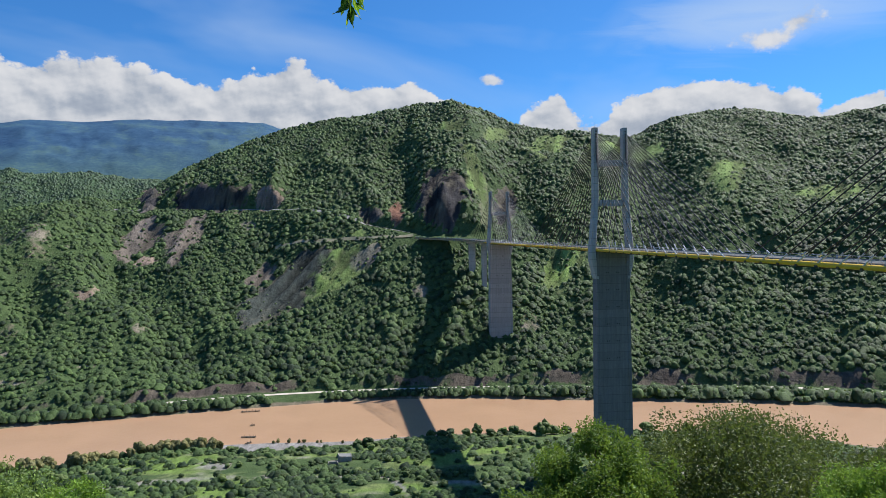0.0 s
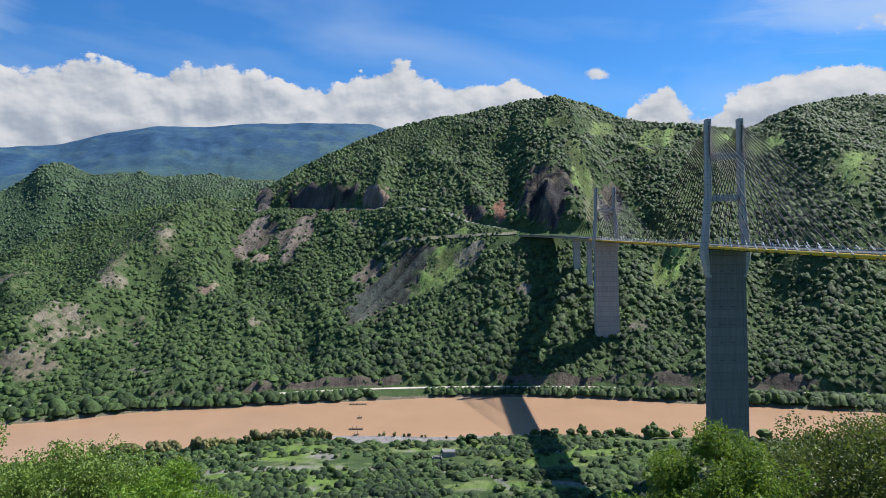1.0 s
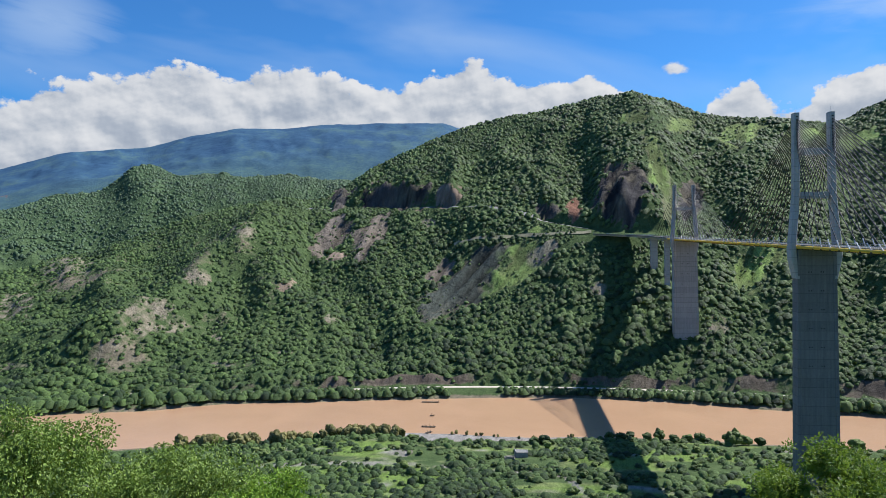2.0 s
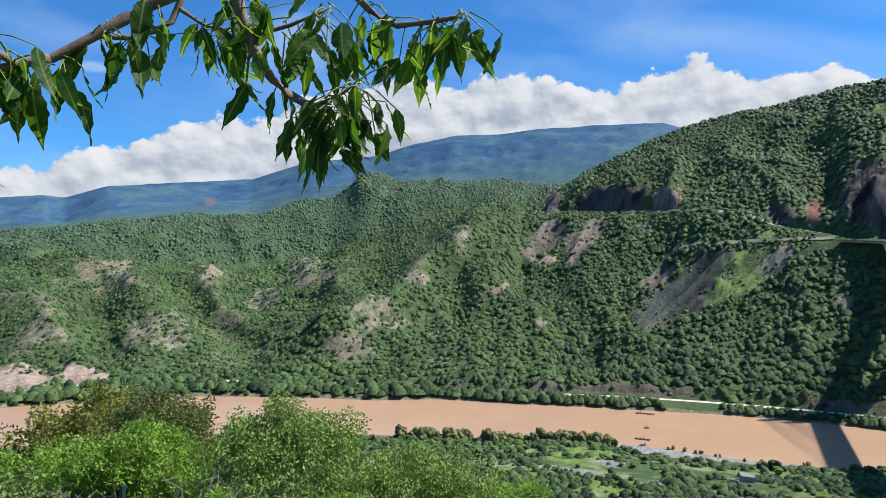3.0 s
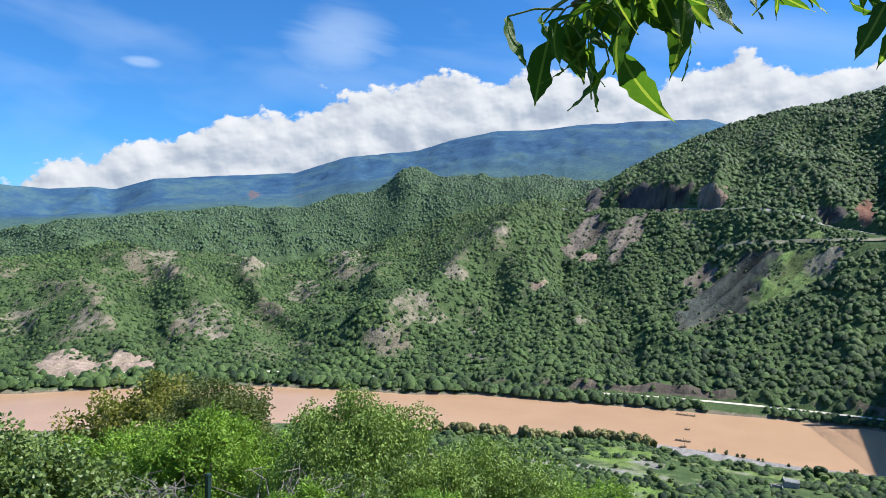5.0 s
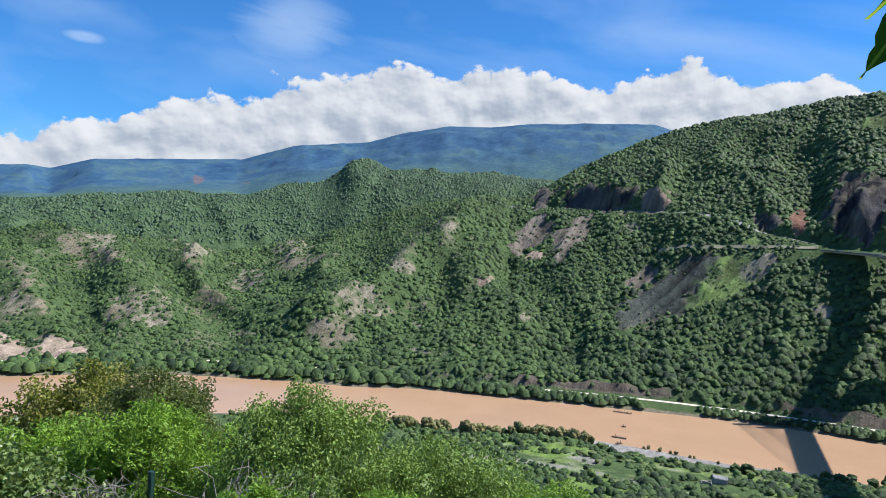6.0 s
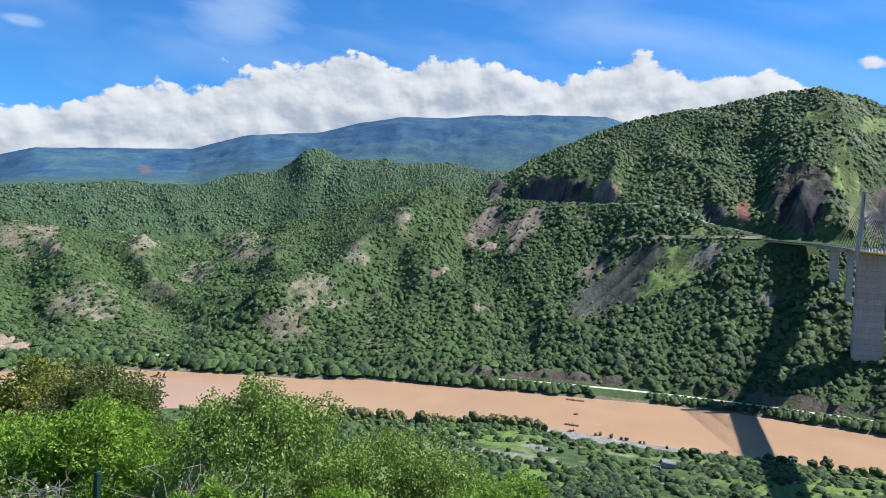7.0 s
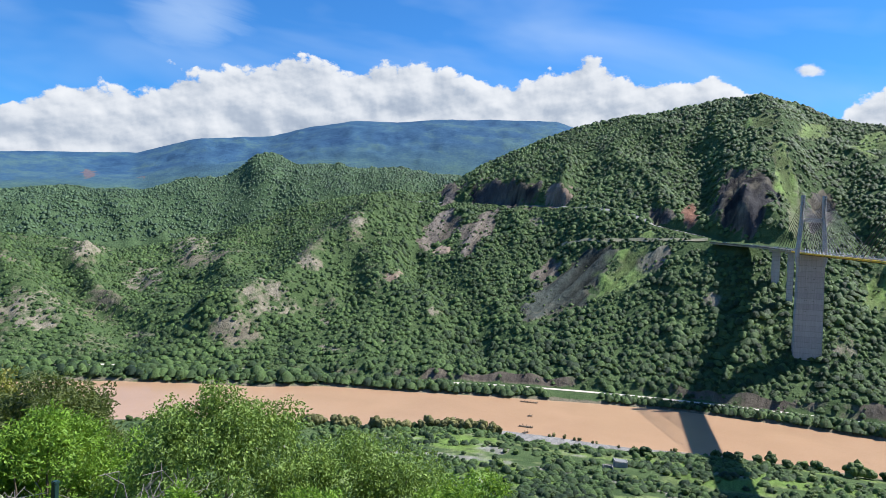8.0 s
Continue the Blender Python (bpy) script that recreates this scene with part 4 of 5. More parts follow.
# short back stays of the far pylon
zt0 = 174.0
for sd in (-1, 1):
    for i in range(9):
        a = deck_point(SPAN + 12 + i * 6.5, sd * (HALF + 0.3), -0.3)
        q = P_FAR + ACROSS * (sd * 8.85)
        b = Vector((q.x, q.y, 175.0 + i * 1.8))
        bm = bmesh.new()
        tube(bm, a, b, 0.20, 0.20, 6)
        c = bpart("stay_cable", bm, M_CABLE, "thin dark stay cable")
        bm = bmesh.new()
        u = (b - a).normalized()
        tube(bm, a, a + u * 3.6, 0.26, 0.24, 8)
        part("anchor_tube", bm_shift(bm), M_WHITE, c, "white steel anchor tube")


def side_pier(s, side, w, d):
    top = deck_point(s, side, -2.0)
    zb = ground_z(top) - 3
    bm = bmesh.new()
    add_box(bm, (w, d, top.z - zb), Matrix.Translation((top.x, top.y, (top.z + zb) / 2)) @ Matrix.Rotation(heading, 4, "Z"), 0.3)
    add_box(bm, (w + 5, d + 0.6, 2.4), Matrix.Translation((top.x, top.y, top.z - 1.0)) @ Matrix.Rotation(heading, 4, "Z"), 0.2)
    bpart("side_pier", bm, M_PYLON, "slim pale concrete pier under the side span")


side_pier(SPAN + 56, 0, 5.5, 3.2)
side_pier(SPAN + 82, 0, 7.5, 3.2)

# ---------------------------------------------------------------- woods
def ico(sub):
    bm = bmesh.new()
    bmesh.ops.create_icosphere(bm, subdivisions=sub, radius=1.0)
    V = np.array([v.co for v in bm.verts])
    F = np.array([[v.index for v in f.verts] for f in bm.faces])
    bm.free()
    return V, F


def dome():
    """A coarse round crown: a tip and two rings."""
    V = [(0, 0, 1.0)] + [(0.55 * math.cos(a), 0.55 * math.sin(a), 0.78) for a in np.linspace(0, 2 * math.pi, 6)[:-1]]
    V += [(math.cos(a + 0.3), math.sin(a + 0.3), 0.05) for a in np.linspace(0, 2 * math.pi, 8)[:-1]]
    F = [(0, 1 + i, 1 + (i + 1) % 5) for i in range(5)]
    i = j = 0
    while i < 5 or j < 7:
        if j * 5 <= i * 7 and j < 7:
            F.append((1 + i % 5, 6 + j % 7, 6 + (j + 1) % 7))
            j += 1
        else:
            F.append((1 + i % 5, 6 + j % 7, 1 + (i + 1) % 5))
            i += 1
    return np.array(V), np.array(F)


def crown_shapes(base, n, seed, rough):
    """Lumpy crown outlines, open below."""
    V, F = base
    rs = np.random.RandomState(seed)
    out = []
    for _ in range(n):
        W = V.copy()
        for _k in range(5):
            u = rs.normal(size=3)
            u[2] = abs(u[2]) * 0.8
            u /= np.linalg.norm(u)
            W *= 1 + (0.36 * np.clip(V @ u - 0.35, 0, 1))[:, None]
        W *= 1 + rs.uniform(-rough, rough, (len(V), 1))
        W[:, 2] = np.where(W[:, 2] < -0.3, -0.3 + (W[:, 2] + 0.3) * 0.25, W[:, 2])
        out.append(W)
    return out, F[V[F][..., 2].max(1) > -0.25]


def grove(name, pts, sizes, shapes, F, mat, label, category, squash=(0.7, 1.05), sprays=0, leaf=0.30):
    """Many crowns in one mesh, set on the ground."""
    rs = np.random.RandomState(len(pts))
    pick = rs.randint(len(shapes), size=len(pts))
    ang = rs.uniform(0, 6.283, len(pts))
    sh = np.array(shapes)[pick]
    c, s = np.cos(ang)[:, None], np.sin(ang)[:, None]
    sx = sizes[:, None] * rs.uniform(0.9, 1.25, (len(pts), 1))
    X = (sh[..., 0] * c - sh[..., 1] * s) * sx
    Y = (sh[..., 0] * s + sh[..., 1] * c) * sx
    Zc = sh[..., 2] * sizes[:, None] * rs.uniform(*squash, (len(pts), 1))
    # the foliage follows the fall of the ground
    gx = (at_ground(pts[:, 0] + 4, pts[:, 1]) - at_ground(pts[:, 0] - 4, pts[:, 1])) / 8 * 0.4
    gy = (at_ground(pts[:, 0], pts[:, 1] + 4) - at_ground(pts[:, 0], pts[:, 1] - 4)) / 8 * 0.4
    gx, gy = np.clip(gx, -1, 1)[:, None], np.clip(gy, -1, 1)[:, None]
    Zc = Zc + gx * X + gy * Y
    V = np.stack([X + pts[:, :1], Y + pts[:, 1:2], Zc + pts[:, 2:3]], -1).reshape(-1, 3)
    k = len(shapes[0])
    FF = (F[None] + (np.arange(len(pts)) * k)[:, None, None]).reshape(-1, 3)
    if sprays:
        # ragged leaf sprays standing out of each crown
        m = len(pts) * sprays
        u = rs.normal(size=(m, 3))
        u[:, 2] = np.abs(u[:, 2]) * 0.9 - 0.1
        u /= np.linalg.norm(u, axis=1)[:, None]
        own = np.repeat(np.arange(len(pts)), sprays)
        q = sizes[own][:, None]
        off = u * q * rs.uniform(0.86, 1.16, (m, 1)) * np.array((1.08, 1.08, 0.5 * (squash[0] + squash[1])))
        off[:, 2] += gx[own, 0] * off[:, 0] + gy[own, 0] * off[:, 1]
        c0 = pts[own] + off
        nrm = u + rs.normal(size=(m, 3)) * 0.6
        a = np.cross(nrm, rs.normal(size=(m, 3)))
        a /= np.linalg.norm(a, axis=1)[:, None]
        b = np.cross(nrm, a)
        b /= np.linalg.norm(b, axis=1)[:, None]
        k2 = leaf * rs.uniform(0.65, 1.3, (m, 1)) * q
        a, b = a * k2, b * k2 * 1.5
        c0 = c0 - b * 0.4
        V2 = np.stack([c0 - a, c0 + b, c0 + a], 1).reshape(-1, 3)
        FF = np.vstack([FF, np.arange(3 * m).reshape(-1, 3) + len(V)])
        V = np.vstack([V, V2])
    round_ = np.arange(len(FF)) < len(F) * len(pts)
    return tagged(new(name, fast_mesh(name, V, FF, mat, smooth=round_)), label, category, kind="stuff")



def scatter(b0, b1, r0, r1, spacing, seed):
    """Plan points spread evenly over a stretch of the valley side."""
    rs = np.random.RandomState(seed)
    area = math.radians(b1 - b0) * (r1 ** 2 - r0 ** 2) / 2
    n = int(area / spacing ** 2)
    b = rs.uniform(b0, b1, n)
    r = np.sqrt(rs.uniform(r0 ** 2, r1 ** 2, n))
    return np.radians(b), r, rs


def wood_points(b0, b1, r0, r1, spacing, seed, size, blend=0):
    b, r, rs = scatter(b0, b1, r0, r1, spacing, seed)
    x, y = r * np.sin(b), r * np.cos(b)
    bare = at_ground(x, y, GBARE)
    deg = np.degrees(b)
    ok = rs.rand(len(x)) > np.clip((bare - 0.24) * 1.3, 0, 0.975)
    if blend:
        # the two kinds of wood run into each other over some ten degrees
        ok &= blend * (deg + 26 + 5 * fbm(x / 90, y / 90, 12, 3)) / 10 + 0.5 > rs.rand(len(x))
    ok &= (r > knots(ROAD, deg) + 4.5 + 3 * (rs.rand(len(r)) > 0.4))
    on_bench = (np.abs(r - knots(BENCH_R, deg)) < 10) & (knots(CUT, deg) > 2)
    ok &= ~on_bench
    ok &= (r < knots(CREST_R, deg) + 75) | (r > 1600) & (deg < -20)
    for s in np.arange(SPAN + 60, END + 20, 6):
        q = deck_point(s)
        ok &= (np.hypot(x - q.x, y - q.y) > 13) | (at_ground(x, y) < q.z - 11)
    x, y, r = x[ok], y[ok], r[ok]
    sz = size[0] + (size[1] - size[0]) * rs.rand(len(x)) ** 1.8
    sz *= 1 - 0.55 * np.clip(bare[ok], 0, 1)
    sz *= 0.8 + 0.35 * (fbm(x / 55, y / 55, 55, 3) + 0.5)
    # trees below the road benches and the cut faces kept low, so the camera sees over them
    deg, low = np.degrees(np.arctan2(x, y)), knots(BENCH_R, np.degrees(np.arctan2(x, y))) - r
    sz = np.where((knots(CUT, deg) > 2) & (low > 0) & (low < 55), np.minimum(sz, 1.0 + low * 0.03), sz)
    z = at_ground(x, y)
    return np.stack([x, y, z + sz * 0.25], 1), sz


SH1, F1 = crown_shapes(dome(), 24, 4, 0.13)
for b0, b1, r0, r1, gap, seed, size, heads, blend, mat, label in (
        (-32, 35, 650, 980, 4.2, 101, (0.9, 3.5), 17, 1, M_WOOD_A, "dense dark green dry-forest trees on the lower slope"),
        (-32, 36, 980, 1600, 4.7, 103, (1.0, 3.5), 9, 1, M_WOOD_A, "green trees on the upper slope and the ridge"),
        (-67, -20, 650, 800, 4.4, 105, (0.8, 3.4), 17, -1, M_WOOD_A, "green trees at the foot of the dry hills"),
        (-67, -20, 800, 1400, 4.7, 106, (0.8, 2.9), 7, -1, M_WOOD_A, "small green trees and bushes on the dry hills"),
        (-68, -20, 1690, 2070, 6.2, 104, (1.3, 3.4), 3, 0, M_WOOD_HAZED, "scattered green trees on the hills behind")):
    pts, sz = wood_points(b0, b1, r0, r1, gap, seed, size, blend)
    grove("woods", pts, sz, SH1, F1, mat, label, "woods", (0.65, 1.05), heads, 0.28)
# trees between the far shore and the dirt road
rs = np.random.RandomState(9)
b = rs.uniform(-70, 36, 2700)
u = rs.rand(2700)
r = knots(FAR_SHORE, b) + 3 + u * (knots(ROAD, b) - knots(FAR_SHORE, b) - 9)
x, y = r * np.sin(np.radians(b)), r * np.cos(np.radians(b))
sz = (1.0 + 3.4 * rs.rand(2700) ** 1.7) * np.clip((knots(ROAD, b) - knots(FAR_SHORE, b)) / 24, 0.45, 1.1)
gap = knots(ROAD, b) - 4 - r
sz = np.where(b > -22, np.minimum(sz, (1.6 + gap * 0.2) / 1.35), sz)
keep = (np.abs(b + 12) > 1.5 + 2.5 * rs.rand(2700))
pts = np.stack([x, y, at_ground(x, y) + sz * 0.4], 1)[keep]
grove("riverside_trees", pts, sz[keep], SH1, F1, M_WOOD_A, "dark green trees lining the far riverbank", "trees", (0.75, 1.25), 16, 0.34)

# ---------------------------------------------------------------- riverbank trees and shrubs
def foliage_mesh(name, blobs, mat, seed, leaves=110, leaf=0.5):
    """A crown of lumpy clumps with a ragged fringe of leaf sprays."""
    V0, F0 = ico(2)
    rs = np.random.RandomState(seed)
    Vs, Fs, n = [], [], 0
    for c, r in blobs:
        W = V0.copy()
        for _k in range(6):
            u = rs.normal(size=3)
            u /= np.linalg.norm(u)
            W *= 1 + (0.38 * np.clip(V0 @ u - 0.4, 0, 1))[:, None]
        W *= 1 + rs.uniform(-0.12, 0.12, (len(V0), 1))
        Vs.append(W * np.array(r) + np.array(c))
        Fs.append(F0 + n)
        n += len(W)
    for _ in range(leaves):
        c, r = blobs[rs.randint(len(blobs))]
        u = rs.normal(size=3)
        u /= np.linalg.norm(u)
        p = np.array(c) + u * np.array(r) * rs.uniform(0.95, 1.35)
        a, b = rs.normal(size=3) * leaf * 0.5, rs.normal(size=3) * leaf * 0.5
        Vs.append(np.array([p - a, p + b, p + a, p - b]))
        Fs.append(np.array([[0, 1, 2], [0, 2, 3]]) + n)
        n += 4
    return fast_mesh(name, np.vstack(Vs), np.vstack(Fs), mat, smooth=False)


def bank_tree(name, seed, height, width, mat, label, category, group, clumps=6, tall=1.0):
    """A small tree: tapered trunk with forks, and a clumpy crown; the trunk is the thing's root."""
    rs = np.random.RandomState(seed)
    bm = bmesh.new()
    tube(bm, (0, 0, -0.4), (0.1, 0, height * 0.45), 0.16, 0.09, 7)
    for k in range(3):
        a = k * 2.1 + rs.rand()
        tube(bm, (0.08, 0, height * 0.35), (math.cos(a) * width * 0.3, math.sin(a) * width * 0.3, height * 0.7), 0.08, 0.03, 5)
    root = part(name, bm, M_BARK)
    blobs = []
    for k in range(clumps):
        a, q = rs.uniform(0, 6.28), rs.uniform(0.1, 0.62) * width / 2 * 1.25
        blobs.append(((math.cos(a) * q, math.sin(a) * q, height * rs.uniform(0.42, 0.8)),
                      (width * rs.uniform(0.2, 0.34), width * rs.uniform(0.2, 0.34), height * rs.uniform(0.16, 0.26) * tall)))
    blobs.append(((0, 0, height * 0.4), (width * 0.4, width * 0.4, height * 0.3)))
    crown = new("crown", foliage_mesh("crown", blobs, mat, seed + 1, leaf=width * 0.09))
    crown.parent = root
    tagged(root, label, category, group)
    return root


def plant_out(kinds, spots):
    """Set the kinds out on the ground: the first of each kind goes to a spot itself, the rest are copies."""
    used = set()
    for k, (x, y, s, turn) in enumerate(spots):
        ob = kinds[k % len(kinds)]
        m = Matrix.Translation((x, y, float(at_ground(x, y)))) @ Matrix.Rotation(turn, 4, "Z")
        if ob.name in used:
            c = copy_thing(ob, m)
        else:
            used.add(ob.name)
            ob.matrix_basis = m
            c = ob
        c.scale = (s, s, s * (0.85 + 0.3 * ((k * 0.37) % 1)))


rs = np.random.RandomState(21)
green_kinds = [bank_tree("riverbank_shrub", 300 + i, 3.6, 4.6, M_SHRUB, "round green shrub on the riverbank meadow", "shrub", "riverbank shrubs", 4) for i in range(6)]
spots = []
while len(spots) < 296:
    b = rs.uniform(-50, 34)
    ns = knots(NEAR_SHORE, b)
    r = rs.uniform(345, ns - 11 - knots(BAR, b))
    x, y = polar(b, r)
    dens = float(fbm(np.array([x / 45]), np.array([y / 22]), 88, 3)[0]) + 0.25 + 0.5 * (r - 345) / (ns - 345) - (0.4 if b < -14 and r < 440 else 0) + (0.3 if b > -8 else 0)
    if abs(b + 8.6) < 1.6 and 418 < r < 452 or dens < rs.uniform(0, 0.8) or math.hypot(x - 98, y - 411) < 16:
        continue
    spots.append((x, y, rs.uniform(0.5, 1.15), rs.uniform(0, 6.28)))
plant_out(green_kinds, spots)
reed_kinds = [bank_tree("willow", 340 + i, 5.0, 4.2, M_REED, "olive-yellow willow thicket at the water's edge", "tree", "willows along the near shore", 7, 1.25) for i in range(4)]
spots = []
for k in range(84):
    b = -35 + 17.5 * rs.rand() if k < 72 else rs.uniform(-14, -3)
    r = knots(NEAR_SHORE, b) - (knots(BAR, b) + rs.uniform(2, 11) + 8 * (b < -24) if k < 72 else rs.uniform(1, 9))
    spots.append((*polar(b, r), rs.uniform(0.9, 1.65) if k < 72 else rs.uniform(0.35, 0.6), rs.uniform(0, 6.28)))
plant_out(reed_kinds, spots)
big_kinds = [bank_tree("riverbank_tree", 360 + i, 6.5, 7.0, M_SHRUB, "dark green broad tree near the shore", "tree", "shore trees", 8) for i in range(3)]
spots = [(*polar(b, knots(NEAR_SHORE, b) - d - knots(BAR, b)), s, b) for b, d, s in
         ((-7.2, 16, 0.8), (-6.4, 17, 0.9), (-1.2, 12, 0.8), (0.4, 9, 0.9), (1.7, 13, 0.8), (2.6, 10, 1.0), (4.6, 12, 0.9), (5.5, 14, 1.0), (7.9, 20, 1.35), (8.8, 14, 1.1), (9.8, 10, 0.8), (-11.6, 20, 0.8), (13, 14, 1), (16, 12, 1.1), (19, 15, 1), (3.6, 22, 0.9), (-0.4, 24, 0.9))]
plant_out(big_kinds, spots)
# low growth on the meadow, uncountable
b = rs.uniform(-52, 35, 11500)
ns = knots(NEAR_SHORE, b) - knots(BAR, b)
r = 340 + (ns - 350) * rs.rand(11500)
x, y = r * np.sin(np.radians(b)), r * np.cos(np.radians(b))
dens = fbm(x / 40, y / 20, 89, 3) + 0.28
ok = (dens > rs.uniform(-0.1, 0.6, 11500)) & (np.hypot(x + 66, y - 430) > 9)
sz = 0.5 + 2.0 * rs.rand(11500) ** 1.5
pts = np.stack([x, y, at_ground(x, y) + sz * 0.2], 1)[ok]
grove("meadow_scrub", pts, sz[ok], SH1, F1, M_WOOD_A, "low green scrub on the riverbank meadow", "scrub", (0.6, 0.95), 7, 0.34)

# ---------------------------------------------------------------- ruin, landing stages
M_STONE = plain("ruin_stone", (0.24, 0.23, 0.21), (0.42, 0.40, 0.36), 0.8, 0.95, bump=0.6, dist=0.05)
M_TIMBER = plain("wet_timber", (0.045, 0.035, 0.026), (0.12, 0.095, 0.07), 3.0, 0.9)


def ruin():
    x, y = polar(-8.6, 436)
    root = tagged(new("ruined_house"), "roofless grey stone ruin among shrubs", "ruin")
    root.location = (x, y, float(at_ground(x, y)) - 0.2)
    root.rotation_euler = (0, 0, radians(14))
    def wall(cx, cy, w, d, h, tip=0.0):
        bm = bmesh.new()
        v = [bm.verts.new(p) for p in ((-w / 2, -d / 2, 0), (w / 2, -d / 2, 0), (w / 2, d / 2, 0), (-w / 2, d / 2, 0),
                                       (-w / 2, -d / 2, h), (w / 2, -d / 2, h - tip), (w / 2, d / 2, h - tip * 0.8), (-w / 2, d / 2, h))]
        for f in ((3, 2, 1, 0), (4, 5, 6, 7), (0, 1, 5, 4), (1, 2, 6, 5), (2, 3, 7, 6), (3, 0, 4, 7)):
            bm.faces.new([v[i] for i in f])
        bmesh.ops.bevel(bm, geom=list(bm.edges), offset=0.06, segments=1, affect="EDGES")
        bm.transform(Matrix.Translation((cx, cy, 0)))
        part("wall", bm, M_STONE, root)
    wall(3.2, -3.0, 7.5, 0.45, 3.6, 0.3)
    wall(7.0, 0.2, 0.45, 6.0, 3.8)
    wall(3.2, 3.2, 7.5, 0.45, 4.0, 0.8)
    wall(-0.6, 0.2, 0.45, 6.0, 4.6, 0.4)
    wall(-4.6, -4.6, 6.0, 0.45, 2.0, 0.9)
    wall(-1.8, -6.6, 0.45, 4.2, 1.8, 0.5)
    wall(-7.4, -6.4, 0.45, 3.6, 2.2, 0.6)
    bm = bmesh.new()
    add_box(bm, (7.2, 5.8, 0.2), Matrix.Translation((3.2, 0.1, 3.55)) @ Matrix.Rotation(0.05, 4, "Y"), 0.04)
    part("roof_slab", bm, M_CONCRETE, root, "grey flat concrete roof slab")


ruin()


def landing(b, r, length, turn, posts):
    x, y = polar(b, r)
    root = tagged(new("landing_stage"), "dark wooden landing stage in the brown river", "jetty", "landing stages")
    root.location = (x, y, 0.15)
    root.rotation_euler = (0, 0, radians(turn))
    n = int(length / 0.9)
    for i in range(n):
        bm = bmesh.new()
        add_box(bm, (0.8, 2.4, 0.16), Matrix.Translation((i * 0.9 - length / 2, 0.15 * math.sin(i * 2.3), 0.62)), 0.03)
        part("plank", bm, M_TIMBER, root)
    for i in range(posts):
        bm = bmesh.new()
        h = 1.5 + 0.9 * ((i * 0.61) % 1)
        tube(bm, (i * length / posts - length / 2.2, 1.0 if i % 2 else -1.0, -2.2), (i * length / posts - length / 2.2, 1.0 if i % 2 else -1.0, h), 0.13, 0.11, 7)
        part("post", bm, M_TIMBER, root)


landing(-15.6, 531, 11, 4, 7)
landing(-15.4, 615, 16, 8, 6)
landing(-15.3, 566, 4, 30, 3)
landing(-15.6, 515, 6, 60, 4)

# ---------------------------------------------------------------- foreground bushes on the lookout's slope
def leaf_shell(name, spots, n, size, droop, mat, seed):
    """Very many small folded leaves gathered round the twig ends given."""
    rs = np.random.RandomState(seed)
    C = np.array([s[0] for s in spots])
    Q = np.array([s[1] for s in spots])
    w = Q ** 2
    k = rs.choice(len(spots), size=n, p=w / w.sum())
    u = rs.normal(size=(n, 3))
    u /= np.linalg.norm(u, axis=1)[:, None]
    p = C[k] + u * (Q[k] * (0.45 + 0.75 * rs.rand(n) ** 0.6))[:, None]
    axis = rs.normal(size=(n, 3))
    axis /= np.linalg.norm(axis, axis=1)[:, None]
    axis += u * 0.5
    axis[:, 2] -= droop
    axis /= np.linalg.norm(axis, axis=1)[:, None]
    side = np.cross(axis, rs.normal(size=(n, 3)))
    side /= np.linalg.norm(side, axis=1)[:, None] + 1e-9
    nrm = np.cross(axis, side)
    L = size[0] * rs.uniform(0.6, 1.25, n)[:, None]
    Wd = size[1] * rs.uniform(0.7, 1.2, n)[:, None]
    V = np.stack([p, p + axis * L * 0.5 + side * Wd * 0.5 + nrm * Wd * 0.16, p + axis * L, p + axis * L * 0.5 - side * Wd * 0.5 + nrm * Wd * 0.16], 1).reshape(-1, 3)
    F = (np.array([[0, 1, 2], [0, 2, 3]])[None] + (np.arange(n) * 4)[:, None, None]).reshape(-1, 3)
    return fast_mesh(name, V, F, mat, smooth=False)


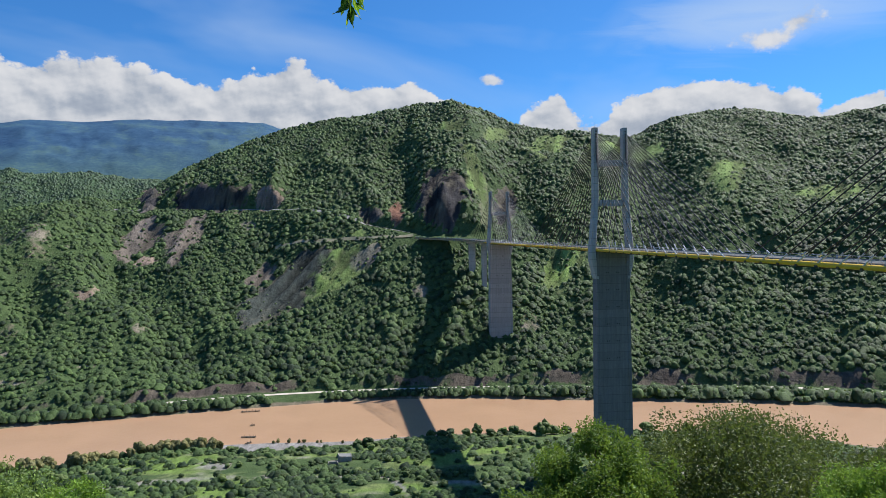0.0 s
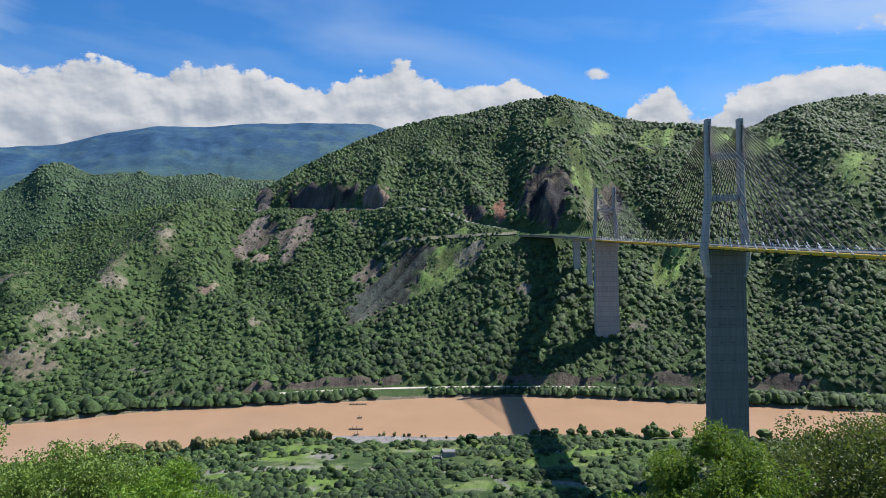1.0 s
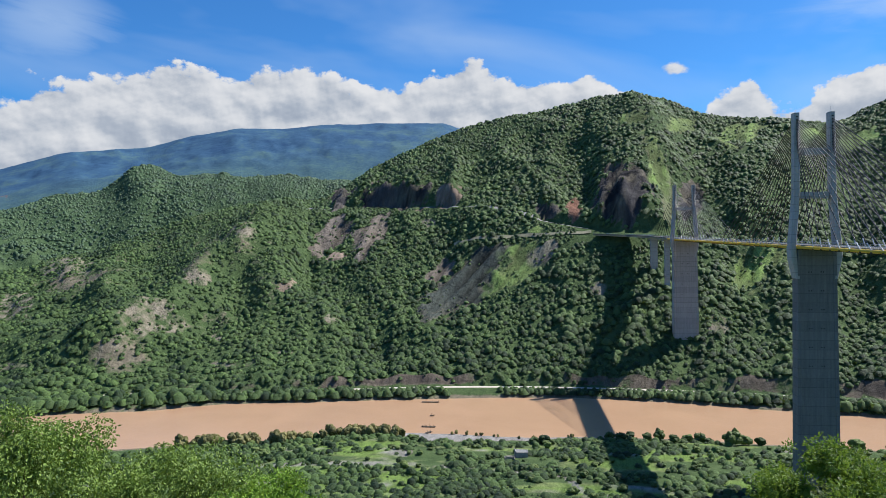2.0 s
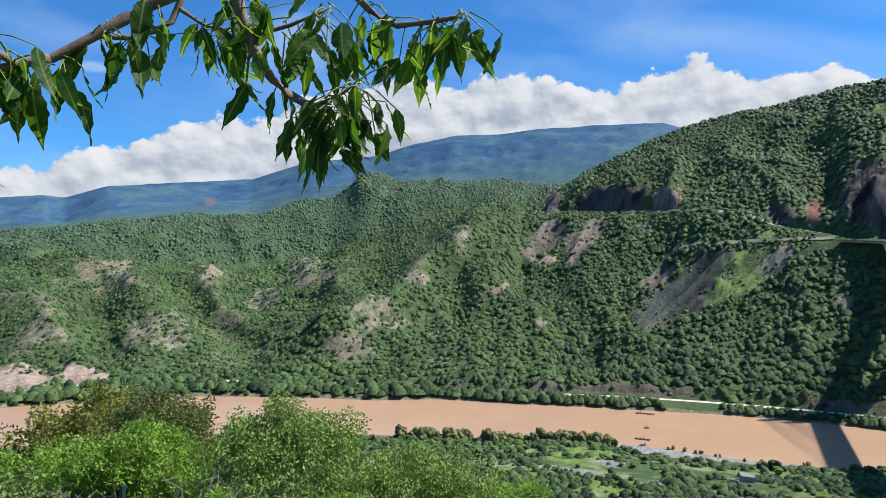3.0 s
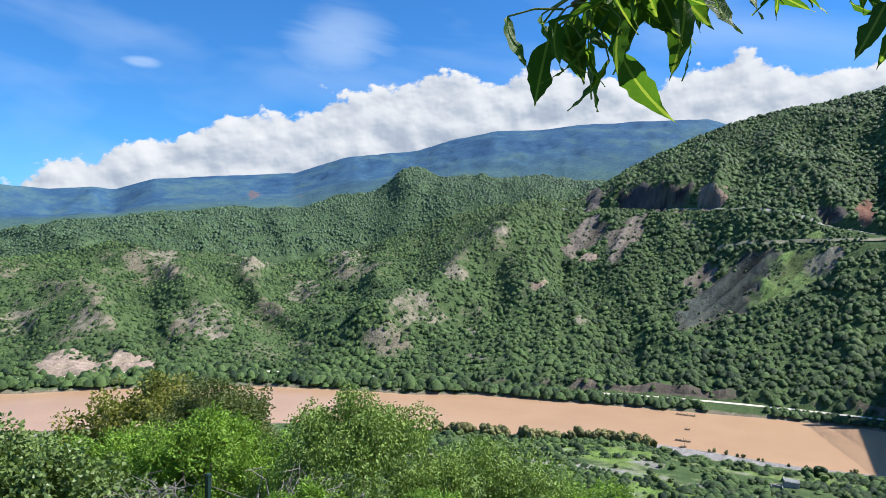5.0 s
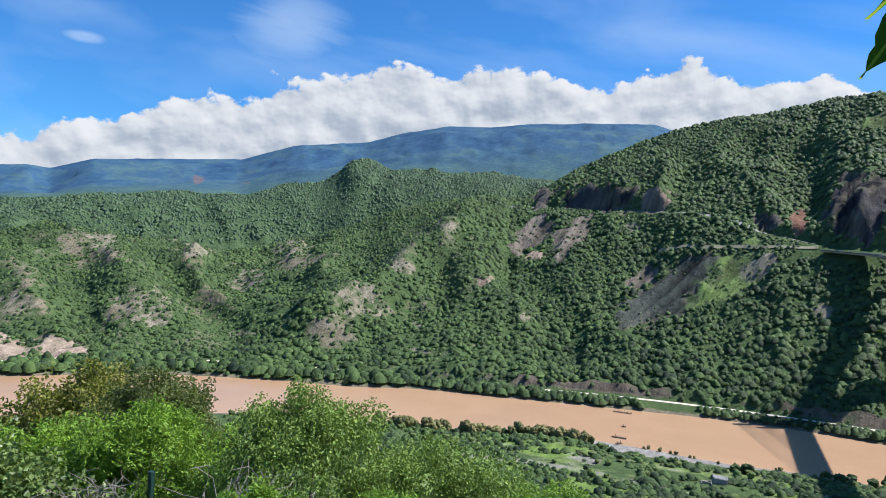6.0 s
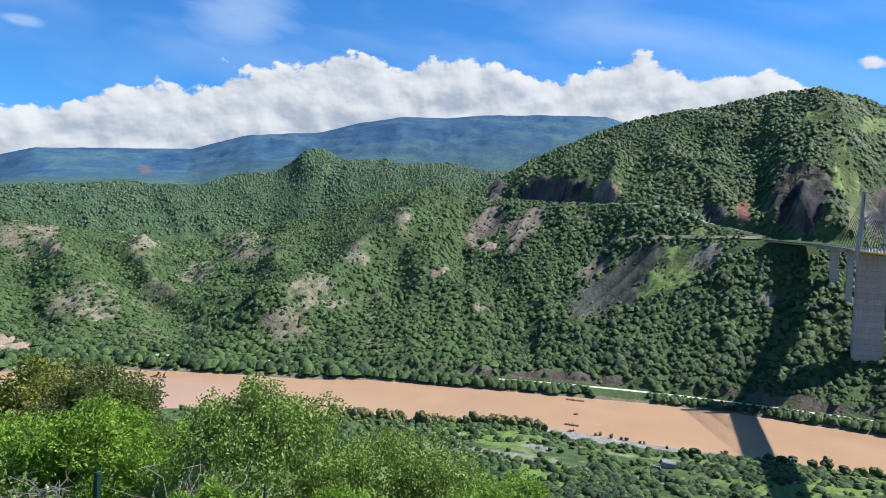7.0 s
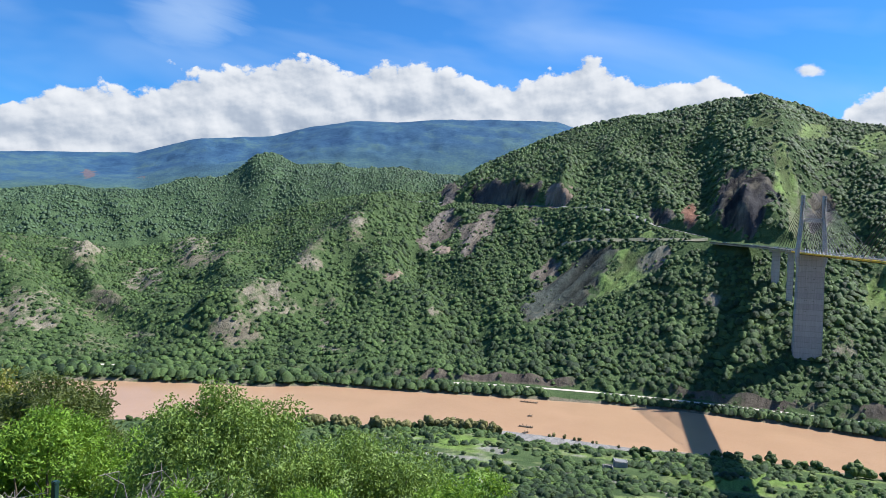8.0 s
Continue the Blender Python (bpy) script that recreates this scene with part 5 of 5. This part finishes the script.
def bush(name, x, y, top, rad, tall, n, size, mat, label, category, seed, droop=0.5, twigs=70, sprigs=14, stems=5):
    """A bush or small tree: stems forking from the ground, twig ends over an uneven dome, leaves round them."""
    rs = np.random.RandomState(seed)
    zg = float(at_ground(x, y))
    cz = top - tall * 0.62
    root = tagged(new(name), label, category)
    root.location = (x, y, zg)
    ends = []
    twigs = int(twigs * 1.7)
    for k in range(twigs):
        a = rs.uniform(0, 6.283)
        h = rs.uniform(-0.75, 1)
        q = math.sqrt(max(0, 1 - max(h, 0) ** 2)) * rs.uniform(0.5, 1.0)
        wob = 1 + 0.16 * math.sin(3 * a + seed) + 0.10 * math.sin(5 * a + 2 * seed)
        ends.append((np.array((math.cos(a) * q * rad * wob, math.sin(a) * q * rad * wob, cz - zg + h * tall * 0.55)), rad * rs.uniform(0.085, 0.16)))
    for k in range(sprigs):
        a = rs.uniform(0, 6.283)
        q = rs.uniform(0, 0.75)
        ends.append((np.array((math.cos(a) * q * rad, math.sin(a) * q * rad, cz - zg + tall * 0.62 * (1 - 0.5 * q * q) * rs.uniform(0.92, 1.08))), rad * rs.uniform(0.05, 0.10)))
    crown = new("crown", leaf_shell("crown", ends, n, size, droop, mat, seed + 5))
    crown.parent = root
    inner = new("inner_foliage", leaf_shell("inner_foliage", [(c * np.array((0.85, 0.85, 1)) - np.array((0, 0, q * 0.3)), q * 0.9) for c, q in ends[:twigs]], n // 7, (size[0] * 1.5, size[1] * 2.2), droop, mat, seed + 6))
    inner.parent = root
    hub = Vector((0, 0, (cz - zg) * 0.45))
    bm = bmesh.new()
    r0 = 0.03 + rad * 0.025
    tube(bm, (0, 0, -0.5), hub, r0 * 1.5, r0, 8)
    part("trunk", bm, M_BARK, root)
    for k in range(stems):
        bm = bmesh.new()
        e = Vector(ends[k * 3 % len(ends)][0])
        mid = hub.lerp(e, 0.5) + Vector((0, 0, tall * 0.08))
        tube(bm, hub, mid, r0 * 0.7, r0 * 0.42, 6)
        tube(bm, mid, e, r0 * 0.42, r0 * 0.12, 6)
        for j in range(3):
            e2 = Vector(ends[(k * 7 + j * 5 + 1) % len(ends)][0])
            if (e2 - mid).length < rad * 1.1:
                tube(bm, mid, e2, r0 * 0.25, r0 * 0.07, 5)
        part("limb", bm, M_BARK, root)
    return root


M_DROOP = leafage("drooping_leaves", (0.034, 0.070, 0.014), (0.300, 0.425, 0.090), 1.6, 0.24, 0.5, bump=0.0, vary=0.35)
M_OLIVE = leafage("olive_leaves", (0.045, 0.052, 0.009), (0.290, 0.285, 0.055), 1.0, 0.28, 0.5, bump=0.0, vary=0.35)
M_LIME = leafage("feathery_leaves", (0.040, 0.090, 0.009), (0.285, 0.470, 0.055), 1.2, 0.36, 0.5, bump=0.0, vary=0.35)
M_VINE = leafage("vine_leaves", (0.030, 0.060, 0.016), (0.240, 0.320, 0.100), 2.0, 0.28, 0.35, bump=0.0, vary=0.4)
M_FERN = leafage("fern_leaves", (0.028, 0.065, 0.009), (0.195, 0.310, 0.042), 1.0, 0.34, 0.5, bump=0.0, vary=0.35)
M_GREY = leafage("grey_green_leaves", (0.020, 0.032, 0.010), (0.175, 0.205, 0.062), 0.8, 0.24, 0.5, bump=0.0, vary=0.35)
bush("drooping_bush", -9.2, 9.6, 133.38, 1.75, 2.9, 50000, (0.062, 0.029), M_DROOP, "grey-green bush with narrow drooping leaves on the slope", "bush", 11, 0.9, 110, 18)
bush("drooping_bush", -7.6, 11.0, 132.55, 1.9, 2.6, 34000, (0.062, 0.029), M_DROOP, "lower grey-green bush with narrow drooping leaves", "bush", 12, 0.9, 80, 8)
bush("olive_tree", -25.2, 16.6, 130.5, 4.4, 7.4, 40000, (0.17, 0.085), M_OLIVE, "yellow-olive leafy tree on the slope below", "tree", 13, 0.2, 110, 24)
bush("feathery_bush", -12.9, 9.7, 132.45, 2.3, 3.2, 44000, (0.09, 0.038), M_LIME, "bright green feathery acacia bush", "bush", 14, 0.2, 90, 16)
bush("feathery_bush", -15.2, 9.0, 131.9, 2.1, 3.0, 22000, (0.10, 0.042), M_LIME, "bright green feathery acacia bush further down", "bush", 24, 0.2, 60, 10)
bush("grey_tree", -18.4, 14.2, 131.75, 2.5, 4.6, 34000, (0.115, 0.052), M_GREY, "grey-green small-leaved tree with pale twigs", "tree", 15, 0.2, 80, 18)
bush("vine_thicket", -9.3, 4.9, 133.55, 1.3, 1.8, 16000, (0.062, 0.052), M_VINE, "glossy green vine thicket over the fence", "vine", 16, 0.3, 60, 8)
bush("vine_thicket", -10.9, 4.4, 133.75, 1.5, 2.2, 16000, (0.066, 0.055), M_VINE, "glossy green vine thicket beside the fence", "vine", 17, 0.3, 60, 8)
bush("feathery_bush", -6.7, 6.0, 133.45, 0.55, 0.9, 6500, (0.055, 0.020), M_LIME, "small bright green feathery shrub by the fence", "bush", 18, 0.1, 34, 10)
bush("feathery_bush", -6.0, 7.2, 133.2, 0.8, 1.1, 8500, (0.058, 0.021), M_LIME, "small bright green shrub at the lookout's edge", "bush", 19, 0.1, 40, 12)
bush("feathery_bush", -5.1, 9.6, 132.75, 1.1, 1.3, 9500, (0.065, 0.024), M_LIME, "low bright green shrub at the lookout's edge", "bush", 20, 0.1, 36, 16)
bush("spreading_tree", 11.8, 28.0, 128.8, 6.4, 7.0, 66000, (0.15, 0.075), M_GREY, "broad dark green tree with visible branches on the slope", "tree", 31, 0.3, 150, 40, 9)
bush("feathery_tree", 5.0, 23.2, 129.9, 2.8, 4.6, 34000, (0.13, 0.055), M_FERN, "bright green feathery tree with brown pods", "tree", 32, 0.2, 80, 16)
bush("feathery_tree", 2.3, 21.0, 128.6, 1.9, 3.2, 16000, (0.12, 0.048), M_FERN, "lower bright green feathery bush", "bush", 33, 0.2, 50, 12)
bush("lime_bush", 10.9, 17.4, 130.4, 2.2, 3.0, 24000, (0.09, 0.04), M_LIME, "bright green bush on the near slope", "bush", 34, 0.2, 60, 14)
bush("grey_tree", 17.2, 25.5, 128.6, 3.0, 4.0, 24000, (0.14, 0.06), M_GREY, "dull green bush beside the broad tree", "bush", 35, 0.2, 60, 14)

# ---------------------------------------------------------------- wire fence
M_POST = plain("green_post_paint", (0.008, 0.030, 0.024), (0.016, 0.050, 0.040), 8.0, 0.45, bump=0.05, dist=0.002)
M_DRY = plain("dry_twig", (0.13, 0.11, 0.095), (0.28, 0.25, 0.225), 9.0, 0.9, bump=0.2, dist=0.002)


def fence():
    root = tagged(new("wire_fence"), "dark green welded wire fence half hidden by vines", "fence")
    a, d = Vector((-8.51, 6.29, 0)), Vector((-0.42, -0.91, 0)).normalized()
    zt = 133.15
    for k in range(0, 3):
        p = a + d * (2.4 * k)
        zg = float(at_ground(p.x, p.y)) - 0.3
        bm = bmesh.new()
        add_box(bm, (0.055, 0.055, zt - zg), Matrix.Translation((p.x, p.y, (zt + zg) / 2)), 0.006)
        add_box(bm, (0.065, 0.065, 0.03), Matrix.Translation((p.x, p.y, zt + 0.01)), 0.008)
        part("post", bm, M_POST, root, "dark green square post with a cap")
    for k in range(0, 2):
        p, q = a + d * (2.4 * k), a + d * (2.4 * (k + 1))
        bm = bmesh.new()
        for i in range(1, 40):
            s = p.lerp(q, i / 40)
            tube(bm, (s.x, s.y, 131.3), (s.x, s.y, zt - 0.05), 0.0026, 0.0026, 4)
        for i in range(9):
            z = zt - 0.08 - i * 0.2
            tube(bm, (p.x, p.y, z), (q.x, q.y, z), 0.003, 0.003, 4)
        part("mesh_panel", bm, M_POST, root, "thin welded green wires")


fence()


def dry_twigs(x, y, z, seed, n=60, size=0.5):
    rs = np.random.RandomState(seed)
    bm = bmesh.new()
    for _ in range(n):
        p = Vector((rs.normal() * 0.22, rs.normal() * 0.22, -rs.rand() * 0.5))
        for _k in range(3):
            q = p + Vector((rs.normal() * 0.14, rs.normal() * 0.14, rs.uniform(-0.02, 0.2))) * size * 2
            tube(bm, p, q, 0.006, 0.004, 4)
            p = q
    ob = part("dry_brush", bm, M_DRY)
    ob.location = (x, y, z)
    tagged(ob, "tangle of dry grey twigs caught on the fence", "twigs", kind="stuff")


dry_twigs(-8.7, 5.75, 132.95, 41)
dry_twigs(-7.9, 6.9, 132.85, 42, 40)

# ---------------------------------------------------------------- the overhanging branch
def leaf_material():
    m = bpy.data.materials.new("branch_leaf")
    nt = tree(m)
    vec = obj_coord(nt)
    sp = nd(nt, "ShaderNodeSeparateXYZ", {0: vec}).outputs
    rib = mth(nt, "LESS_THAN", mth(nt, "ABSOLUTE", sp[0]), 0.018)
    side = nd(nt, "ShaderNodeTexWave", {"Vector": nd(nt, "ShaderNodeCombineXYZ", {0: 0.0, 1: mth(nt, "SUBTRACT", sp[1], mth(nt, "MULTIPLY", mth(nt, "ABSOLUTE", sp[0]), 0.8)), 2: 0.0}).outputs[0], "Scale": 3.2}, bands_direction="Y").outputs["Fac"]
    veins = mth(nt, "POWER", side, 14.0)
    rnd = nd(nt, "ShaderNodeObjectInfo").outputs["Random"]
    blot = noise_tex(nt, vec, 5.0, 4.0, 0.6)
    col = ramp(nt, mth(nt, "ADD", mth(nt, "MULTIPLY", rnd, 0.5), mth(nt, "MULTIPLY", blot, 0.5)), [(0.2, (0.022, 0.060, 0.010)), (0.6, (0.040, 0.095, 0.014)), (0.85, (0.075, 0.140, 0.020))])
    col = mixc(nt, mth(nt, "MULTIPLY", mth(nt, "MAXIMUM", rib, mth(nt, "MULTIPLY", veins, 0.06)), 0.6), col, (0.19, 0.25, 0.06))
    p = nd(nt, "ShaderNodeBsdfPrincipled", {"Base Color": col, "Roughness": 0.5, "Specular IOR Level": 0.22, "Normal": bumped(nt, mth(nt, "ADD", mth(nt, "MULTIPLY", veins, 0.4), blot), 0.2, 0.01)}).outputs[0]
    tr = nd(nt, "ShaderNodeBsdfTranslucent", {0: mixc(nt, 1.0, col, (2.6, 2.4, 1.0), "MULTIPLY")}).outputs[0]
    finish(nt, nd(nt, "ShaderNodeMixShader", {0: 0.5, 1: p, 2: tr}).outputs[0])
    return m


M_LEAF = leaf_material()
M_TWIG = plain("twig_bark", (0.13, 0.085, 0.055), (0.30, 0.21, 0.15), 45.0, 0.85, bump=0.5, dist=0.002)
M_STALK = plain("leaf_stalk", (0.16, 0.20, 0.035), (0.26, 0.30, 0.06), 30.0, 0.6)


def leaf_shape(seed):
    """A pointed leaf of unit length along -y: folded on its midrib, curled, with a wavy, here and there bitten edge."""
    rs = np.random.RandomState(seed)
    n, verts, faces = 13, [], []
    curl, fold, twist = rs.uniform(-0.5, 0.6), rs.uniform(0.10, 0.5), rs.uniform(-0.5, 0.5)
    bite = rs.randint(4, n - 2) if rs.rand() < 0.45 else -9
    wide = rs.uniform(0.155, 0.22)
    for i in range(n):
        t = i / (n - 1)
        w = wide * (math.sin(math.pi * min(1, t ** 0.72 * 1.02)) ** 0.85) * (1 - 0.55 * t ** 4) if t < 1 else 0.0
        w = max(w, 0.004) * (1 + 0.08 * math.sin(i * 2.7 + seed))
        y, z = -t, -curl * t * t
        row = []
        for k, f in enumerate((-1, -0.5, 0, 0.5, 1)):
            ww = w * (0.55 if abs(i - bite) < 2 and f == 1 else 1)
            a = twist * t
            px, pz = f * ww, abs(f) * ww * fold + 0.025 * math.sin(i * 1.9 + f * 2 + seed) * abs(f)
            row.append((px * math.cos(a) - pz * math.sin(a), y, z + px * math.sin(a) + pz * math.cos(a)))
        verts += row
    for i in range(n - 1):
        for k in range(4):
            a = i * 5 + k
            faces.append((a, a + 1, a + 6, a + 5))
    return mesh_of("leaf", verts, faces, M_LEAF, True)


LEAVES = [leaf_shape(500 + i) for i in range(14)]
TWIGS = {
    "a": [(-1.898, 1.931, 136.141), (-1.959, 1.872, 136.098), (-1.988, 1.839, 136.066), (-2.016, 1.804, 136.034), (-2.034, 1.779, 136.023)],
    "a2": [(-1.992, 1.786, 136.026), (-2.021, 1.745, 136.009), (-2.032, 1.726, 135.998), (-2.046, 1.703, 135.981), (-2.050, 1.695, 135.974)],
    "a3": [(-2.009, 1.762, 136.016), (-2.009, 1.726, 136.030), (-2.002, 1.678, 136.046), (-1.981, 1.633, 136.052)],
    "b": [(-1.990, 1.955, 136.157), (-2.004, 1.941, 136.107), (-2.030, 1.913, 136.086), (-2.056, 1.883, 136.083)],
    "b2": [(-1.999, 1.946, 136.128), (-1.975, 1.969, 136.107), (-1.944, 1.996, 136.102)],
    "c": [(-1.875, 1.923, 136.134), (-1.870, 1.928, 136.097), (-1.861, 1.935, 136.067), (-1.849, 1.944, 136.031), (-1.831, 1.957, 136.007), (-1.805, 1.975, 135.989), (-1.786, 1.987, 135.986)],
    "c2": [(-1.805, 1.975, 135.989), (-1.780, 1.991, 136.001), (-1.759, 2.003, 136.019)],
    "d": [(-1.796, 2.028, 136.140), (-1.770, 2.042, 136.107), (-1.746, 2.055, 136.093), (-1.707, 2.073, 136.096), (-1.674, 2.086, 136.101)],
    "d2": [(-1.867, 1.943, 136.070), (-1.832, 1.969, 136.084), (-1.796, 1.993, 136.103)],
}
GIRTH = {"a": 0.0085, "a2": 0.005, "a3": 0.004, "b": 0.005, "b2": 0.003, "c": 0.008, "c2": 0.003, "d": 0.005, "d2": 0.003}
# where leaves sit: twig, how far along, how many, length of the stalk
NODES = [("a", 0.35, 4, 0.02), ("a", 0.6, 7, 0.025), ("a", 0.85, 5, 0.03), ("a", 1.0, 5, 0.02), ("a2", 0.3, 5, 0.02), ("a2", 0.6, 5, 0.025), ("a2", 0.85, 6, 0.03), ("a2", 1.0, 7, 0.025),
         ("a3", 0.2, 6, 0.03), ("a3", 0.45, 8, 0.025), ("a3", 0.7, 9, 0.025), ("a3", 1.0, 10, 0.028), ("b", 0.7, 4, 0.025), ("b2", 0.4, 3, 0.02), ("b2", 0.7, 5, 0.03), ("b2", 1.0, 5, 0.03),
         ("c", 0.1, 6, 0.03), ("c", 0.25, 6, 0.035), ("c", 0.4, 4, 0.03), ("c", 0.72, 2, 0.02), ("c", 0.9, 6, 0.03), ("c", 1.0, 10, 0.035), ("c2", 0.4, 8, 0.03), ("c2", 0.7, 8, 0.035), ("c2", 1.0, 11, 0.035),
         ("d", 0.2, 5, 0.03), ("d", 0.45, 6, 0.03), ("d", 0.75, 8, 0.035), ("d", 1.0, 7, 0.035), ("d2", 0.4, 4, 0.03), ("d2", 0.8, 7, 0.035), ("d2", 1.0, 6, 0.03)]


def along(line, t):
    line = [Vector(p) for p in line]
    ls = [(b - a).length for a, b in zip(line, line[1:])]
    d = t * sum(ls)
    for a, b, l in zip(line, line[1:], ls):
        if d <= l:
            return a.lerp(b, d / l)
        d -= l
    return line[-1]


def rod(name, line, r0, r1, mat, parent, origin, sides=7):
    """A bent, tapering twig."""
    bm = bmesh.new()
    rings, n = [], 9
    for i in range(n):
        t = i / (n - 1)
        p, q = along(line, max(0, t - 0.04)), along(line, min(1, t + 0.04))
        u = (q - p).normalized()
        s = u.orthogonal().normalized()
        w = u.cross(s)
        c = along(line, t)
        r = (r0 + (r1 - r0) * t) * (1 + 0.10 * math.sin(i * 2.1))
        rings.append([c + (s * math.cos(a) + w * math.sin(a)) * r - origin for a in np.linspace(0, 2 * math.pi, sides, endpoint=False)])
    loft(bm, rings)
    bmesh.ops.recalc_face_normals(bm, faces=bm.faces)
    return part(name, bm, mat, parent, "", True)


def branch(name, twigs, girth, nodes, label, seed, size):
    rs = np.random.RandomState(seed)
    key0 = next(iter(twigs))
    origin = Vector(twigs[key0][0])
    root = tagged(new(name), label, "branch")
    root.location = origin
    made = {k: rod("twig", l, girth[k], girth[k] * 0.5, M_TWIG, root, origin) for k, l in twigs.items()}
    for key, t, n, stalk in nodes:
        base = along(twigs[key], t)
        for _ in range(int(n * 1.3)):
            p = base + Vector(rs.normal(size=3)) * 0.006
            e = p + Vector((rs.normal(), rs.normal(), rs.normal() * 0.5 - 0.75)).normalized() * stalk * rs.uniform(0.7, 1.7)
            st = rod("stalk", [p, p.lerp(e, 0.5) + Vector((0, 0, 0.003)), e], 0.0010, 0.0007, M_STALK, root, origin, 4)
            ax = Vector((rs.normal() * 0.42, rs.normal() * 0.42, -1)).normalized()
            fl = Vector(rs.normal(size=3))
            sd = ax.cross(fl).normalized()
            m = Matrix((sd, -ax, sd.cross(-ax))).transposed().to_4x4()
            s = size * rs.uniform(0.7, 1.2)
            lf = new("leaf", LEAVES[rs.randint(len(LEAVES))])
            lf.parent = root
            lf.matrix_local = Matrix.Translation(e - origin) @ m @ Matrix.Diagonal((s, s, s, 1))
    return root


branch("leafy_branch", TWIGS, GIRTH, NODES, "overhanging grey-brown branch with drooping pointed green leaves", 77, 0.051)
branch("leafy_twig", {"t": [(-0.84, 5.955, 138.54), (-0.78, 5.955, 138.29), (-0.75, 5.955, 138.13)]}, {"t": 0.006},
       [("t", 0.8, 4, 0.045), ("t", 1.0, 6, 0.045)], "twig end with ragged green leaves", 78, 0.17)
